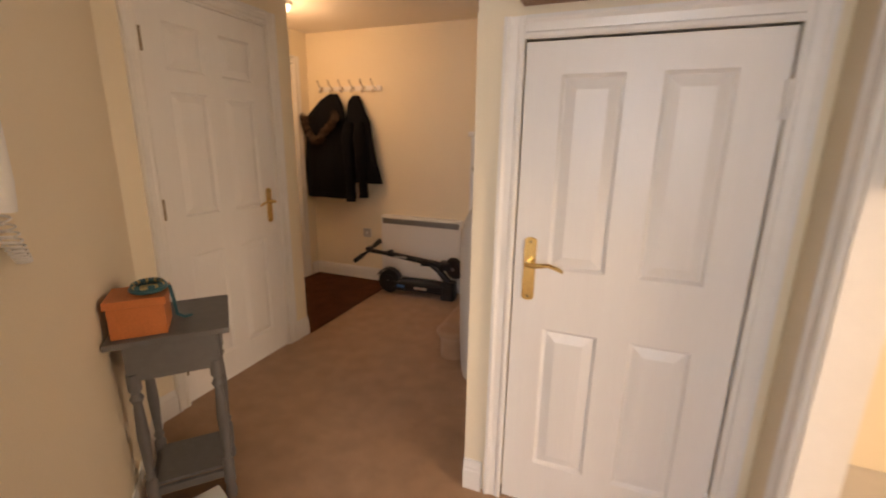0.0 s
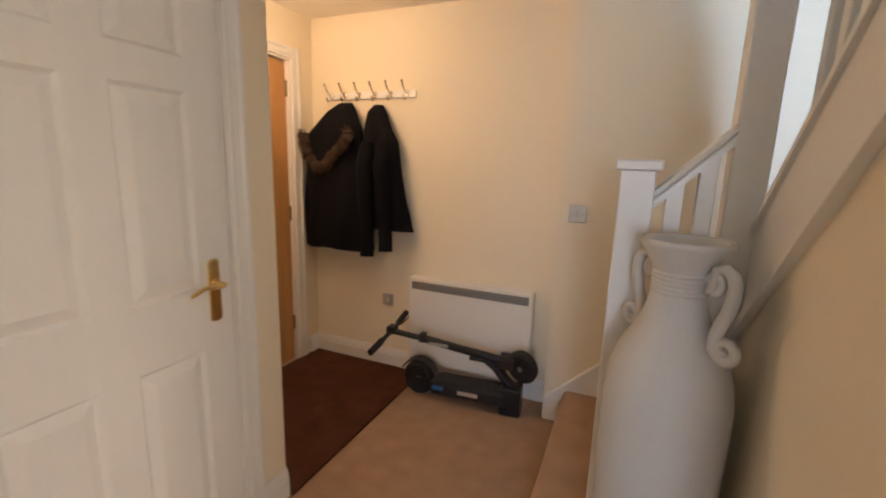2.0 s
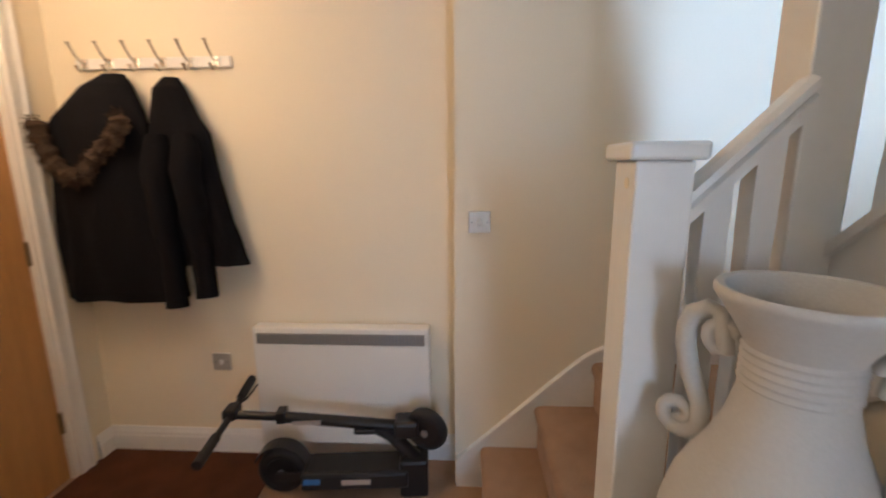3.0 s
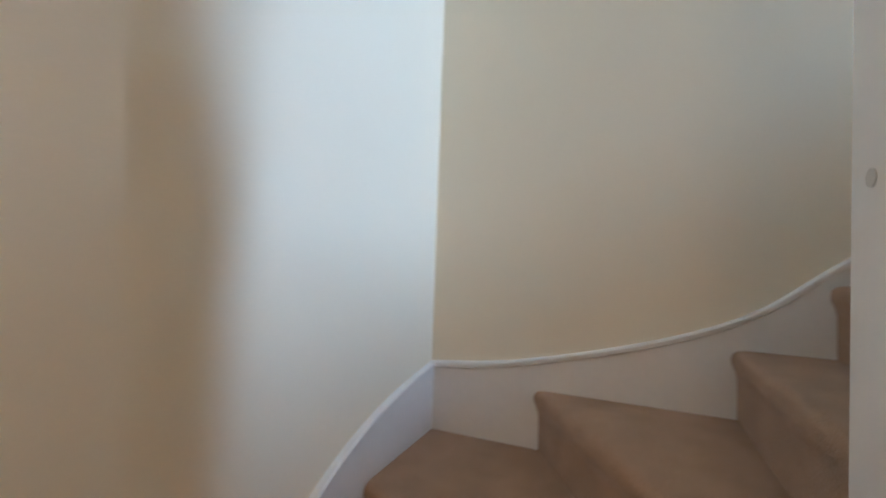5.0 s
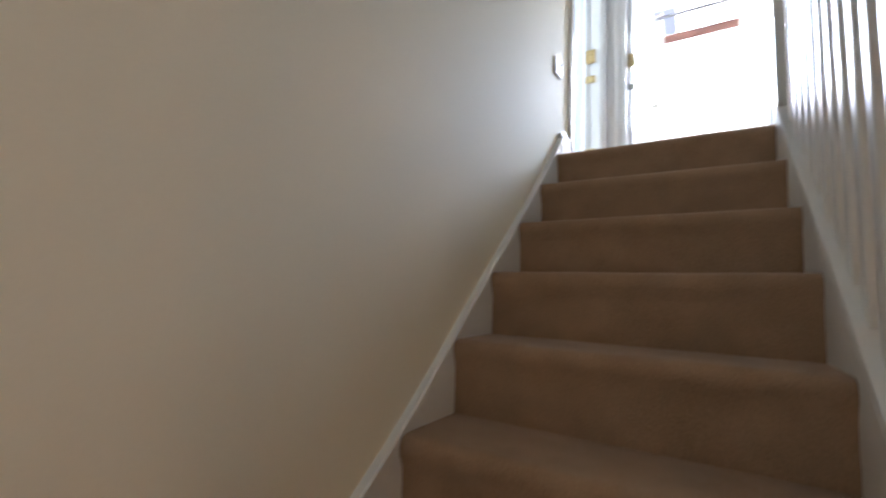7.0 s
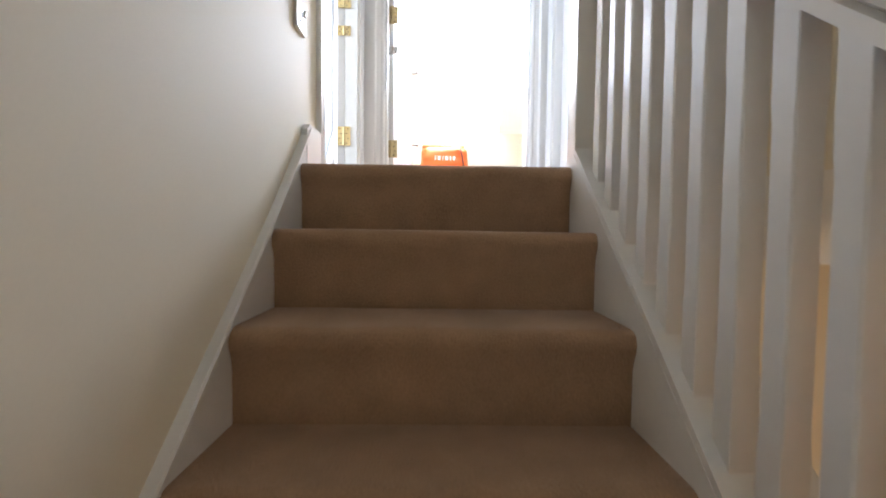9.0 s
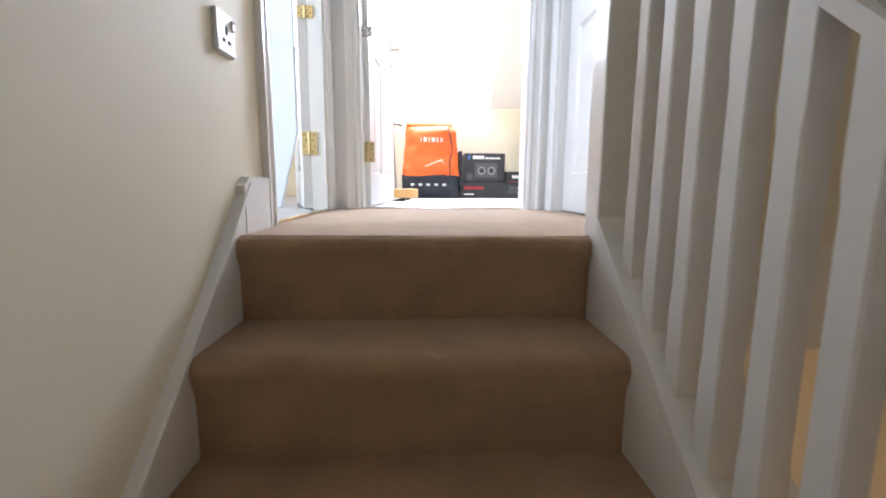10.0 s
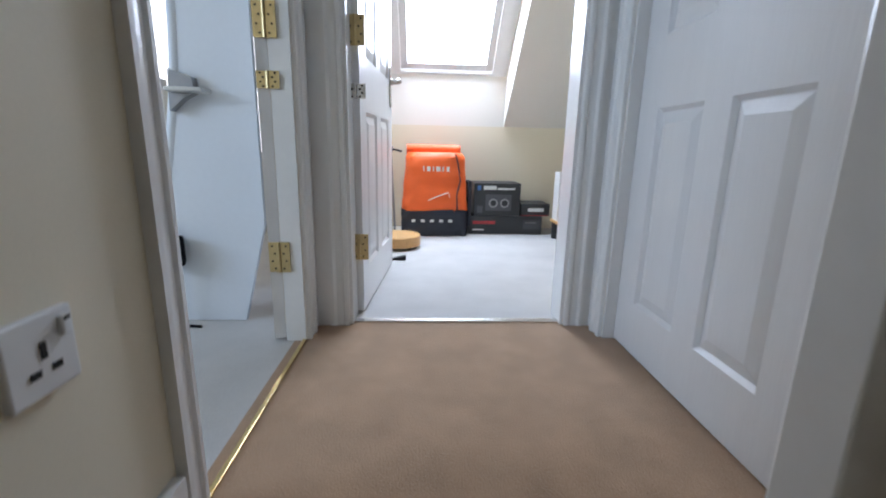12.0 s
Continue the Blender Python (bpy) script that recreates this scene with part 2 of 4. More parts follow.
# ---- structure: upstairs ----
E0, E1 = 0.755, 1.485          # doorway to the nursery
F0, F1, FH = 1.556, 2.373, 4.62
R0, R1 = 0.745, 1.51
XE = 2.567                     # nursery side of the thin landing wall
struct("floor_landing", [(1.30, 0.60, U - 0.2, XW + 0.04, 1.76, U)], CARPET, "beige carpet on the landing", "floor")
struct("floor_bedroom", [(-0.6, -1.62, U - 0.2, 2.62, 0.60, U - 0.001)], GREYC, "pale grey carpet in the bedroom", "floor")
struct("floor_nursery", [(XW + 0.04, 0.60, U - 0.2, 5.2, 3.0, U - 0.002), (2.62, -1.6, U - 0.2, 5.2, 0.60, U - 0.002)], GREYC, "pale grey carpet in the nursery", "floor")
struct("wall_landing_left", [(XW, 0.62, U, XE, E0, TOP), (XW, E1, U, XE, 1.56, TOP), (XW, E0, FH, XE, E1, TOP)], CREAM, "cream painted wall round the nursery doorway")
struct("wall_landing_end", [(1.30, 0.50, U, F0, 0.62, TOP), (F1, 0.50, U, 2.62, 0.62, TOP), (F0, 0.50, FH, F1, 0.62, TOP)], CREAM, "cream painted wall round the bedroom doorway")
struct("wall_landing_right", [(1.30, 0.62, U, 1.45, R0 - 0.01, TOP), (1.30, R1 + 0.01, U, 1.45, 1.62, TOP), (1.30, R0 - 0.01, FH + 0.02, 1.45, R1 + 0.01, TOP)], CREAM, "cream painted wall round the closed landing door")
struct("wall_store", [(0.9, 0.5, U, 1.0, 1.62, TOP)], CREAM, "plain wall behind the closed landing door")
struct("ceiling_upstairs", [(0.78, 0.5, TOP, 2.62, 4.62, TOP + 0.1), (2.62, -1.7, TOP, 5.2, 3.1, TOP + 0.1), (-0.6, -0.05, TOP, 2.62, 0.5, TOP + 0.1)], CEIL, "off-white upstairs ceiling", "ceiling")
# bedroom: knee wall, sloped ceiling with a deep roof window recess
KB, KZ = -1.5, 3.44
struct("wall_knee", [(-0.6, KB - 0.1, U, 2.62, KB, KZ)], CREAM, "cream painted knee wall of the bedroom")
struct("wall_bedroom_side", [(-0.7, KB - 0.1, U, -0.6, 0.62, TOP), (2.52, KB - 0.1, U, 2.62, 0.5, TOP), (-0.6, 0.5, U, 1.30, 0.62, TOP)], CREAM, "cream painted bedroom walls")
W0, W1 = 1.44, 2.40
bm = bmesh.new()
for a, b in ((-0.6, W0), (W1, 2.52)):
    prism(bm, [(KB, KZ), (KB - 0.1, KZ), (KB - 0.42, KZ), (0.06 - 0.42, TOP), (0.06, TOP)], a, b, "x")
prism(bm, [(-0.23, 4.71), (-0.64, 4.71), (-0.36, TOP), (0.06, TOP)], W0, W1, "x")
prism(bm, [(KB, KZ), (KB, 3.83), (KB - 0.04, 3.83), (KB - 0.04, KZ)], W0, W1, "x")
solid("ceiling_slope", bm, CEIL, "white sloped ceiling with a roof window recess", "ceiling", "structure")
# nursery shell; the opening in its x=5.1 wall is made up for the fill lamp
struct("wall_nursery", [(5.1, -1.7, U, 5.2, 1.3, TOP), (5.1, 2.5, U, 5.2, 3.1, TOP), (5.1, 1.3, U, 5.2, 2.5, 3.4), (5.1, 1.3, 4.6, 5.2, 2.5, TOP), (2.62, 2.9, U, 5.1, 3.0, TOP), (2.62, -1.7, U, 5.1, -1.6, 3.2), (2.62, -1.7, 4.6, 5.1, -1.6, TOP), (2.62, -1.7, 3.2, 3.0, -1.6, 4.6), (4.9, -1.7, 3.2, 5.1, -1.6, 4.6)], CREAM, "pale nursery walls")
# plain bright sky beyond the openings
bm = bmesh.new()
box(bm, 2.3, -4.0, 2.6, 5.8, -3.95, 6.2)
solid("backdrop", bm, SKYG, "bright overcast sky beyond the nursery window", "sky", "structure")
bm = bmesh.new()
box(bm, -0.8, -4.4, 3.0, 2.3, -4.35, 8.5)
solid("backdrop_2", bm, SKYG, "bright overcast sky beyond the roof window", "sky", "structure")


# ---- trim ----
def trim_box(name, m, length, prof, mat, label, cat="trim"):
    """A moulding: a profile (out, up) run along local x."""
    bm = bmesh.new()
    prism(bm, prof, 0, length, "x")
    ob = solid(name, bm, mat, label, cat, "structure")
    ob.matrix_world = m
    return ob


SKIRT = [(0, 0), (-0.018, 0), (-0.018, 0.085), (-0.015, 0.092), (-0.015, 0.104), (-0.009, 0.118), (-0.006, 0.13), (0, 0.13)]


def baseboard(x0, y0, x1, y1, z=0.0):
    """Skirting from one floor point to another, standing out to the right of the run."""
    L = math.hypot(x1 - x0, y1 - y0)
    return trim_box("baseboard", pose(x0, y0, z, 0, 0, math.degrees(math.atan2(y1 - y0, x1 - x0))), L, SKIRT, WHITE, "white moulded skirting board", "baseboard")


baseboard(-0.85, 4.5, 0.875, 4.5)
baseboard(-0.85, 4.40, -0.85, 4.482)
baseboard(0.0, D1 + 0.07, 0.0, 3.25)
baseboard(-0.85, 3.25, -0.85, 3.36)
baseboard(0.0, 2.12, 0.0, D0 - 0.07)
baseboard(1.215, 1.025, 0.01, 2.11)
baseboard(1.52, 2.33, G0 - 0.08, 2.33)
ARCH = [(0, 0), (-0.012, 0), (-0.016, 0.006), (-0.016, 0.016), (-0.011, 0.022), (-0.013, 0.045), (-0.02, 0.055), (-0.02, 0.066), (0, 0.066)]


def architrave(name, m, w, h, mat=WHITE):
    """A moulded frame round an opening: local x along the wall, -y out of the wall, z up; opening 0..w by 0..h."""
    root = thing(name, m, "white moulded door architrave", "architrave", kind="structure")
    for px, flip in ((0, -1), (w, 1)):
        bm = bmesh.new()
        prism(bm, [(px + flip * b, a) for a, b in ARCH], 0, h + 0.066, "z")
        part("architrave_post", bm, mat, root)
    bm = bmesh.new()
    prism(bm, [(a, h + b) for a, b in ARCH], 0, w, "x")
    part("architrave_head", bm, mat, root)
    return root


def lining(name, m, w, h, d, mat=WHITE):
    """The jambs and head that line an opening through a wall d thick."""
    root = thing(name, m, "white painted door lining", "door frame", kind="structure")
    for a, b in ((0, 0.012), (w - 0.012, w)):
        bm = bmesh.new()
        box(bm, a, 0.001, 0, b, d - 0.001, h)
        part("jamb", bm, mat, root)
    bm = bmesh.new()
    box(bm, 0.012, 0.001, h - 0.012, w - 0.012, d - 0.001, h)
    part("head", bm, mat, root)
    return root


def hinge_on(parent, x, y, z, mat, s=1.0):
    h = part("hinge", tube(bmesh.new(), [(x, y, z - 0.05), (x, y, z + 0.05)], 0.011, 8), mat, parent, "door hinge")
    return h


def lever_on(parent, x, y, z, side, mat, plate_h=0.24, out=-1):
    """A lever handle on a long back plate; out: -1 or 1, the face of the leaf; side: the way the lever points."""
    bm = bmesh.new()
    zc, hh = z - plate_h * 0.12, plate_h / 2
    arc = [(0.021 * math.cos(radians(a)), 0.012 * math.sin(radians(a))) for a in range(0, 181, 20)]
    outline = [(x + p, zc + hh - 0.012 + q) for p, q in arc] + [(x - p, zc - hh + 0.012 - q) for p, q in arc]
    prism(bm, outline, min(y, y + out * 0.007), max(y, y + out * 0.007), "y")
    bmesh.ops.bevel(bm, geom=[e for e in bm.edges if abs(e.verts[0].co.y - e.verts[1].co.y) < 1e-6], offset=0.002, segments=1, affect="EDGES")
    plate = part("handle_plate", bm, mat, parent, "brass back plate")
    bm = bmesh.new()
    tube(bm, [(x, y + out * 0.006, z), (x, y + out * 0.05, z), (x + side * 0.02, y + out * 0.056, z), (x + side * 0.07, y + out * 0.054, z + 0.006), (x + side * 0.105, y + out * 0.05, z - 0.006), (x + side * 0.115, y + out * 0.046, z - 0.014)], [0.012, 0.009, 0.009, 0.007, 0.007, 0.005], 8)
    part("lever", bm, mat, plate, smooth=True)
    for dz in (hh - 0.016, 0.016 - hh):
        part("screw", tube(bmesh.new(), [(x, y + out * 0.0065, zc + dz), (x, y + out * 0.0085, zc + dz)], 0.0045, 10), BRONZE, plate)
    part("collar", tube(bmesh.new(), [(x, y + out * 0.006, z), (x, y + out * 0.016, z)], [0.016, 0.014], 16), mat, plate, smooth=True)
    return plate


def door(name, m, w, h, cols, label, rows=3, mat=DOORW, kind="structure"):
    """A moulded panel door: local x from the hinges, y through it, z up."""
    root = thing(name, m, label, "door", kind=kind)
    t = 0.036
    if rows == 0:
        part("leaf", box(bmesh.new(), 0, -t / 2, 0.006, w, t / 2, h, 0.002), mat, root)
        return root
    st = 0.112 if w > 0.5 else 0.09
    mid = 0.10
    zs = {3: [(0.17, 0.785), (0.985, 1.585), (1.68, h - 0.11)], 2: [(0.19, 0.745), (0.965, h - 0.095)]}[rows]
    xs = [(st, (w - mid) / 2), ((w + mid) / 2, w - st)]
    bm = bmesh.new()
    box(bm, 0.004, -t / 2 + 0.012, 0.008, w - 0.004, t / 2 - 0.012, h - 0.004)
    for a, b in ((0, xs[0][0]), (xs[0][1], xs[1][0]), (xs[1][1], w)):
        box(bm, a, -t / 2, 0.006, b, t / 2, h)
    edges = [0.006] + [v for z in zs for v in z] + [h]
    for a, b in zip(edges[0::2], edges[1::2]):
        for x0, x1 in xs:
            box(bm, x0, -t / 2, a, x1, t / 2, b)
    part("leaf", bm, mat, root)
    for z0, z1 in zs:
        for x0, x1 in xs:
            bm = bmesh.new()
            for s in (-1, 1):
                o = [(x0 + 0.012, z0 + 0.012), (x1 - 0.012, z0 + 0.012), (x1 - 0.012, z1 - 0.012), (x0 + 0.012, z1 - 0.012)]
                i = [(x0 + 0.045, z0 + 0.045), (x1 - 0.045, z0 + 0.045), (x1 - 0.045, z1 - 0.045), (x0 + 0.045, z1 - 0.045)]
                A = [bm.verts.new((x, s * (t / 2 - 0.0122), z)) for x, z in o]
                B = [bm.verts.new((x, s * (t / 2 - 0.0015), z)) for x, z in i]
                for k in range(4):
                    bm.faces.new((A[k], A[(k + 1) % 4], B[(k + 1) % 4], B[k]))
                bm.faces.new(B)
                bm.faces.new(A[::-1])
            part("panel", bm, mat, root)
            # quirk mould round the sunk field
            bm = bmesh.new()
            for s in (-1, 1):
                O = [bm.verts.new((x, s * t / 2, z)) for x, z in ((x0, z0), (x1, z0), (x1, z1), (x0, z1))]
                I = [bm.verts.new((x, s * (t / 2 - 0.0118), z)) for x, z in ((x0 + 0.011, z0 + 0.011), (x1 - 0.011, z0 + 0.011), (x1 - 0.011, z1 - 0.011), (x0 + 0.011, z1 - 0.011))]
                for k in range(4):
                    bm.faces.new((O[k], O[(k + 1) % 4], I[(k + 1) % 4], I[k]))
            part("moulding", bm, mat, root)
    return root


# white door in the west wall (local x runs along +y, its face -y looks to +x)
lining("door_lining_1", pose(-0.0, D0, 0, 0, 0, 90), D1 - D0, 2.015, 0.12)
architrave("door_frame_1", pose(0, D0, 0, 0, 0, 90), D1 - D0, 2.015)
d = door("door_1", pose(-0.022, D0 + 0.014, 0, 0, 0, 90), D1 - D0 - 0.028, 1.998, 2, "closed white six-panel door with a brass lever handle")
lever_on(d, D1 - D0 - 0.028 - 0.065, -0.018, 1.0, -1, BRASS, 0.21)
for z in (0.22, 1.04, 1.79):
    hinge_on(d, -0.004, -0.02, z, BRONZE)
# front door
lining("door_lining_2", pose(-0.85, 3.45, 0, 0, 0, 90), 0.845, 2.03, 0.15)
architrave("door_frame_2", pose(-0.85, 3.45, 0, 0, 0, 90), 0.845, 2.03)
d = door("door_2", pose(-0.90, 3.464, 0, 0, 0, 90), 0.817, 2.014, 2, "closed flush oak-veneer front door", 0, OAK)
for z in (0.28, 1.05, 1.85):
    hinge_on(d, 0.818, -0.02, z, BRONZE)
bm = bmesh.new()
box(bm, 0.52, -0.034, 0.985, 0.57, -0.018, 1.05, 0.003)
part("lock", bm, BLACKM, d, "black lock case")
# understairs cupboard
architrave("door_frame_3", pose(G0, 2.33, 0), G1 - G0, GH)
d = door("door_3", pose(G0 + 0.004, 2.352, 0), G1 - G0 - 0.008, GH - 0.006, 2, "closed white four-panel cupboard door with a brass handle", 2)
lever_on(d, 0.052, -0.018, 0.985, 1, BRASS, 0.225)
for z in (0.2, 1.5):
    hinge_on(d, G1 - G0 - 0.006, -0.02, z, WHITE)
# open doorway in the east wall
lining("door_lining_4", pose(2.47, 2.09, 0, 0, 0, -90), 0.81, 2.02, 0.1)
architrave("door_frame_4", pose(2.47, 2.09, 0, 0, 0, -90), 0.81, 2.02)
# landing
lining("door_lining_5", pose(XW, E1, U, 0, 0, -90), E1 - E0, 2.02, XE - XW)
architrave("door_frame_5", pose(XW, E1, U, 0, 0, -90), E1 - E0, 2.02)
lining("door_lining_6", pose(F0, 0.62, U, 0, 0, 0) @ pose(F1 - F0, 0, 0, 0, 0, 180), F1 - F0, 2.02, 0.12)
architrave("door_frame_6", pose(F1, 0.62, U, 0, 0, 180), F1 - F0, 2.02)
lining("door_lining_7", pose(1.45, R0 - 0.01, U, 0, 0, 90), R1 - R0 + 0.02, 2.04, 0.14)
architrave("door_frame_7", pose(1.45, R0 - 0.01, U, 0, 0, 90), R1 - R0 + 0.02, 2.04)
d = door("door_7", pose(1.392, R0 + 0.004, U, 0, 0, 90), R1 - R0 - 0.008, 2.02, 2, "closed white six-panel landing door")
d = door("door_6", pose(F1 - 0.02, 0.505, U + 0.004, 0, 0, 265.5), 0.775, 1.99, 2, "open white six-panel bedroom door with brass hinges")
lever_on(d, 0.715, 0.018, 0.98, -1, STEEL, 0.2, 1)
lever_on(d, 0.715, -0.018, 0.98, -1, STEEL, 0.2, -1)


def butt_hinge(m, mat=OLDBRASS, h=0.1):
    """An open butt hinge: two screwed leaves and a knuckle, facing local -y."""
    root = thing("butt_hinge", m, "brass butt hinge with screws, fixed to a door frame", "hinge", "brass hinges upstairs")
    for s in (-1, 1):
        lf = part("hinge_leaf", box(bmesh.new(), min(s * 0.005, s * 0.034), -0.003, -h / 2, max(s * 0.005, s * 0.034), 0, h / 2), mat, root)
        for k in range(4):
            z = -h / 2 + h * (k + 0.5) / 4
            x = s * (0.022 if k % 2 else 0.014)
            part("screw", tube(bmesh.new(), [(x, -0.0032, z), (x, -0.0045, z)], 0.0035, 8), DARK, lf)
    part("knuckle", tube(bmesh.new(), [(0, -0.004, -h / 2), (0, -0.004, h / 2)], 0.005, 8), mat, root)
    return root


# white boards that fill the corners between the landing architraves
struct("trim_corner", [(XW - 0.011, 0.633, U, XW, E0 - 0.067, FH), (F1 + 0.067, 0.62, U, XW, 0.632, FH)], WHITE, "white painted corner boards between two door frames", "trim")
struct("trim_corner_2", [(1.45, 0.633, U, 1.461, R0 - 0.077, FH), (1.45, 0.62, U, F0 - 0.067, 0.632, FH)], WHITE, "white painted corner boards beside the landing door", "trim")
# nursery door stands open, folded back into the room
d = door("door_5", pose(2.5868, E0 + 0.011, U + 0.004, 0, 0, -71), 0.70, 1.99, 2, "open white nursery door seen on its hinged edge")
for z in (0.298, 1.013, 1.75):
    butt_hinge(pose(2.5705, E0 + 0.0155, U + z, 0, 0, 180))
butt_hinge(pose(2.5705, E0 + 0.0155, U + 0.847, 0, 0, 180), OLDBRASS, 0.05)
for z in (0.28, 1.05, 1.75):
    butt_hinge(pose(F1 - 0.028, 0.528, U + z, 0, 0, 180), OLDBRASS)
butt_hinge(pose(F1 - 0.028, 0.528, U + 0.85, 0, 0, 180), STEEL, 0.05)
bm = bmesh.new()
box(bm, XW, E0, U, XW + 0.013, E1, U + 0.006, 0.002)
solid("threshold_strip", bm, BRASS, "thin brass carpet strip in the nursery doorway", "threshold", "structure")
bm = bmesh.new()
box(bm, F0, 0.575, U, F1, 0.605, U + 0.007, 0.003)
solid("threshold_strip", bm, STEEL, "thin silver carpet strip in the bedroom doorway", "threshold", "structure")

# ---- stairs ----
stair = thing("staircase", pose(0, 0, 0), "carpeted staircase with winders and white painted strings", "staircase", kind="structure")
XI, XO = 1.665, 1.507           # inner and outer faces of the open string
YN0, G, R = 1.785, 0.2265, 0.2


def step(front, back, z, low):
    """A carpeted step: front edge a to b (left to right going up), back corner points, top z; the nosing is rounded and hangs over."""
    a, b = Vector((*front[0], 0)), Vector((*front[1], 0))
    c = [Vector((*p, 0)) for p in back]
    along = (b - a).normalized()
    inn = Vector((-along.y, along.x, 0))
    mid = sum(c, Vector()) / len(c)
    if inn.dot(mid - a) < 0:
        inn = -inn
    prof = [(0.017, low), (0.016, z - 0.085), (0.011, z - 0.062), (0.003, z - 0.045), (0.0, z - 0.028), (0.004, z - 0.012), (0.014, z - 0.003), (0.03, z)]
    bm = bmesh.new()
    n = 14
    cols = []
    for i in range(n + 1):
        p = a.lerp(b, i / n)
        w = 0.003 * noise.noise(Vector((p.x * 5, p.y * 5, z * 9)))
        cols.append([bm.verts.new((p + inn * (o + w)).to_tuple()[:2] + (h + (w if k > 2 else 0),)) for k, (o, h) in enumerate(prof)])
    for A, B in zip(cols, cols[1:]):
        for k in range(len(prof) - 1):
            bm.faces.new((A[k], B[k], B[k + 1], A[k + 1]))
    top = [q[-1] for q in cols] + [bm.verts.new((p.x, p.y, z)) for p in c]
    bm.faces.new(top)
    lowv = [q[0] for q in cols] + [bm.verts.new((p.x, p.y, low)) for p in c]
    bm.faces.new(lowv[::-1])
    m = len(c)
    T, L = top[n + 1:], lowv[n + 1:]
    for k in range(m - 1):
        bm.faces.new((T[k], L[k], L[k + 1], T[k + 1]))
    bm.faces.new([cols[-1][k] for k in range(len(prof))] + [T[0], L[0]])
    bm.faces.new([cols[0][k] for k in range(len(prof))] + [T[-1], L[-1]])
    return part("step", bm, CARPET, stair, smooth=True)


YI = 3.37                       # outer face of the lower balustrade
S1, S2, S3 = 0.985, 1.21, 1.435
PIV = (1.60, 3.50)
step([(S1, YI - 0.02), (S1, YS)], [(S2 + 0.06, YS), (S2 + 0.06, YI - 0.02)], 0.2, 0.0)
step([(S2, 3.38), (S2, YS)], [(S3 + 0.06, YS), (S3 + 0.06, 3.38)], 0.4, 0.18)
step([(S3, 3.38), (S3, YS)], [(2.09, YS), (1.66, 3.45), (1.60, 3.38)], 0.6, 0.38)
step([(1.575, 3.42), (2.035, YS)], [(XW, YS), (XW, 3.90), (1.62, 3.40)], 0.8, 0.58)
step([(1.58, 3.41), (XW, 3.95)], [(XW, 3.30), (1.62, 3.30)], 1.0, 0.78)
for k in range(7, -1, -1):
    y = YN0 + G * k
    step([(XI, y), (XW, y)], [(XW, y - G - 0.05), (XI, y - G - 0.05)], U - R * k, U - R * k - 0.22)
# bullnose end of the bottom step
bm = bmesh.new()
prof = [(0.075, 0.0), (0.075, 0.115), (0.085, 0.14), (0.103, 0.16), (0.105, 0.175), (0.10, 0.19), (0.085, 0.2)]
lathe(bm, prof, 28, (1.09, YI - 0.02, 0))
part("step_end", bm, CARPET, stair, smooth=True)


def string_on_wall(pts, lo, put, name):
    """A thin board against a wall under a line of (run, height) points, with a bead on top."""
    bm = bmesh.new()
    n = len(pts)
    t1 = 0.018
    A = [bm.verts.new(put(s, z, 0)) for s, z in pts]
    B = [bm.verts.new(put(s, z, t1)) for s, z in pts]
    C = [bm.verts.new(put(s, z - lo, 0)) for s, z in pts]
    D = [bm.verts.new(put(s, z - lo, t1)) for s, z in pts]
    for k in range(n - 1):
        bm.faces.new((A[k], A[k + 1], B[k + 1], B[k]))
        bm.faces.new((B[k], B[k + 1], D[k + 1], D[k]))
        bm.faces.new((D[k], D[k + 1], C[k + 1], C[k]))
    for k in (0, n - 1):
        bm.faces.new((A[k], B[k], D[k], C[k]))
    board = part(name, bm, WHITE, stair)
    bm = bmesh.new()
    ring = [[bm.verts.new(put(s, z + dz, t)) for dz, t in ((-0.012, 0.0), (-0.012, 0.019), (-0.009, 0.023), (0.004, 0.024), (0.009, 0.02), (0.010, 0.0))] for s, z in pts]
    for A, B in zip(ring, ring[1:]):
        for k in range(6):
            bm.faces.new((A[k], A[(k + 1) % 6], B[(k + 1) % 6], B[k]))
    bm.faces.new(ring[0]), bm.faces.new(ring[-1][::-1])
    part("string_cap", bm, WHITE, board, smooth=True)
    return board


def smooth_line(keys, n=40):
    out = []
    for i in range(n + 1):
        s = keys[0][0] + (keys[-1][0] - keys[0][0]) * i / n
        j = max(k for k in range(len(keys) - 1) if keys[k][0] <= s + 1e-9)
        p0, p1, p2, p3 = keys[max(j - 1, 0)], keys[j], keys[j + 1], keys[min(j + 2, len(keys) - 1)]
        m1 = (p2[1] - p0[1]) / (p2[0] - p0[0])
        m2 = (p3[1] - p1[1]) / (p3[0] - p1[0])
        d = p2[0] - p1[0]
        u = (s - p1[0]) / d
        out.append((s, (2 * u ** 3 - 3 * u ** 2 + 1) * p1[1] + (u ** 3 - 2 * u ** 2 + u) * d * m1 + (-2 * u ** 3 + 3 * u ** 2) * p2[1] + (u ** 3 - u ** 2) * d * m2))
    return out


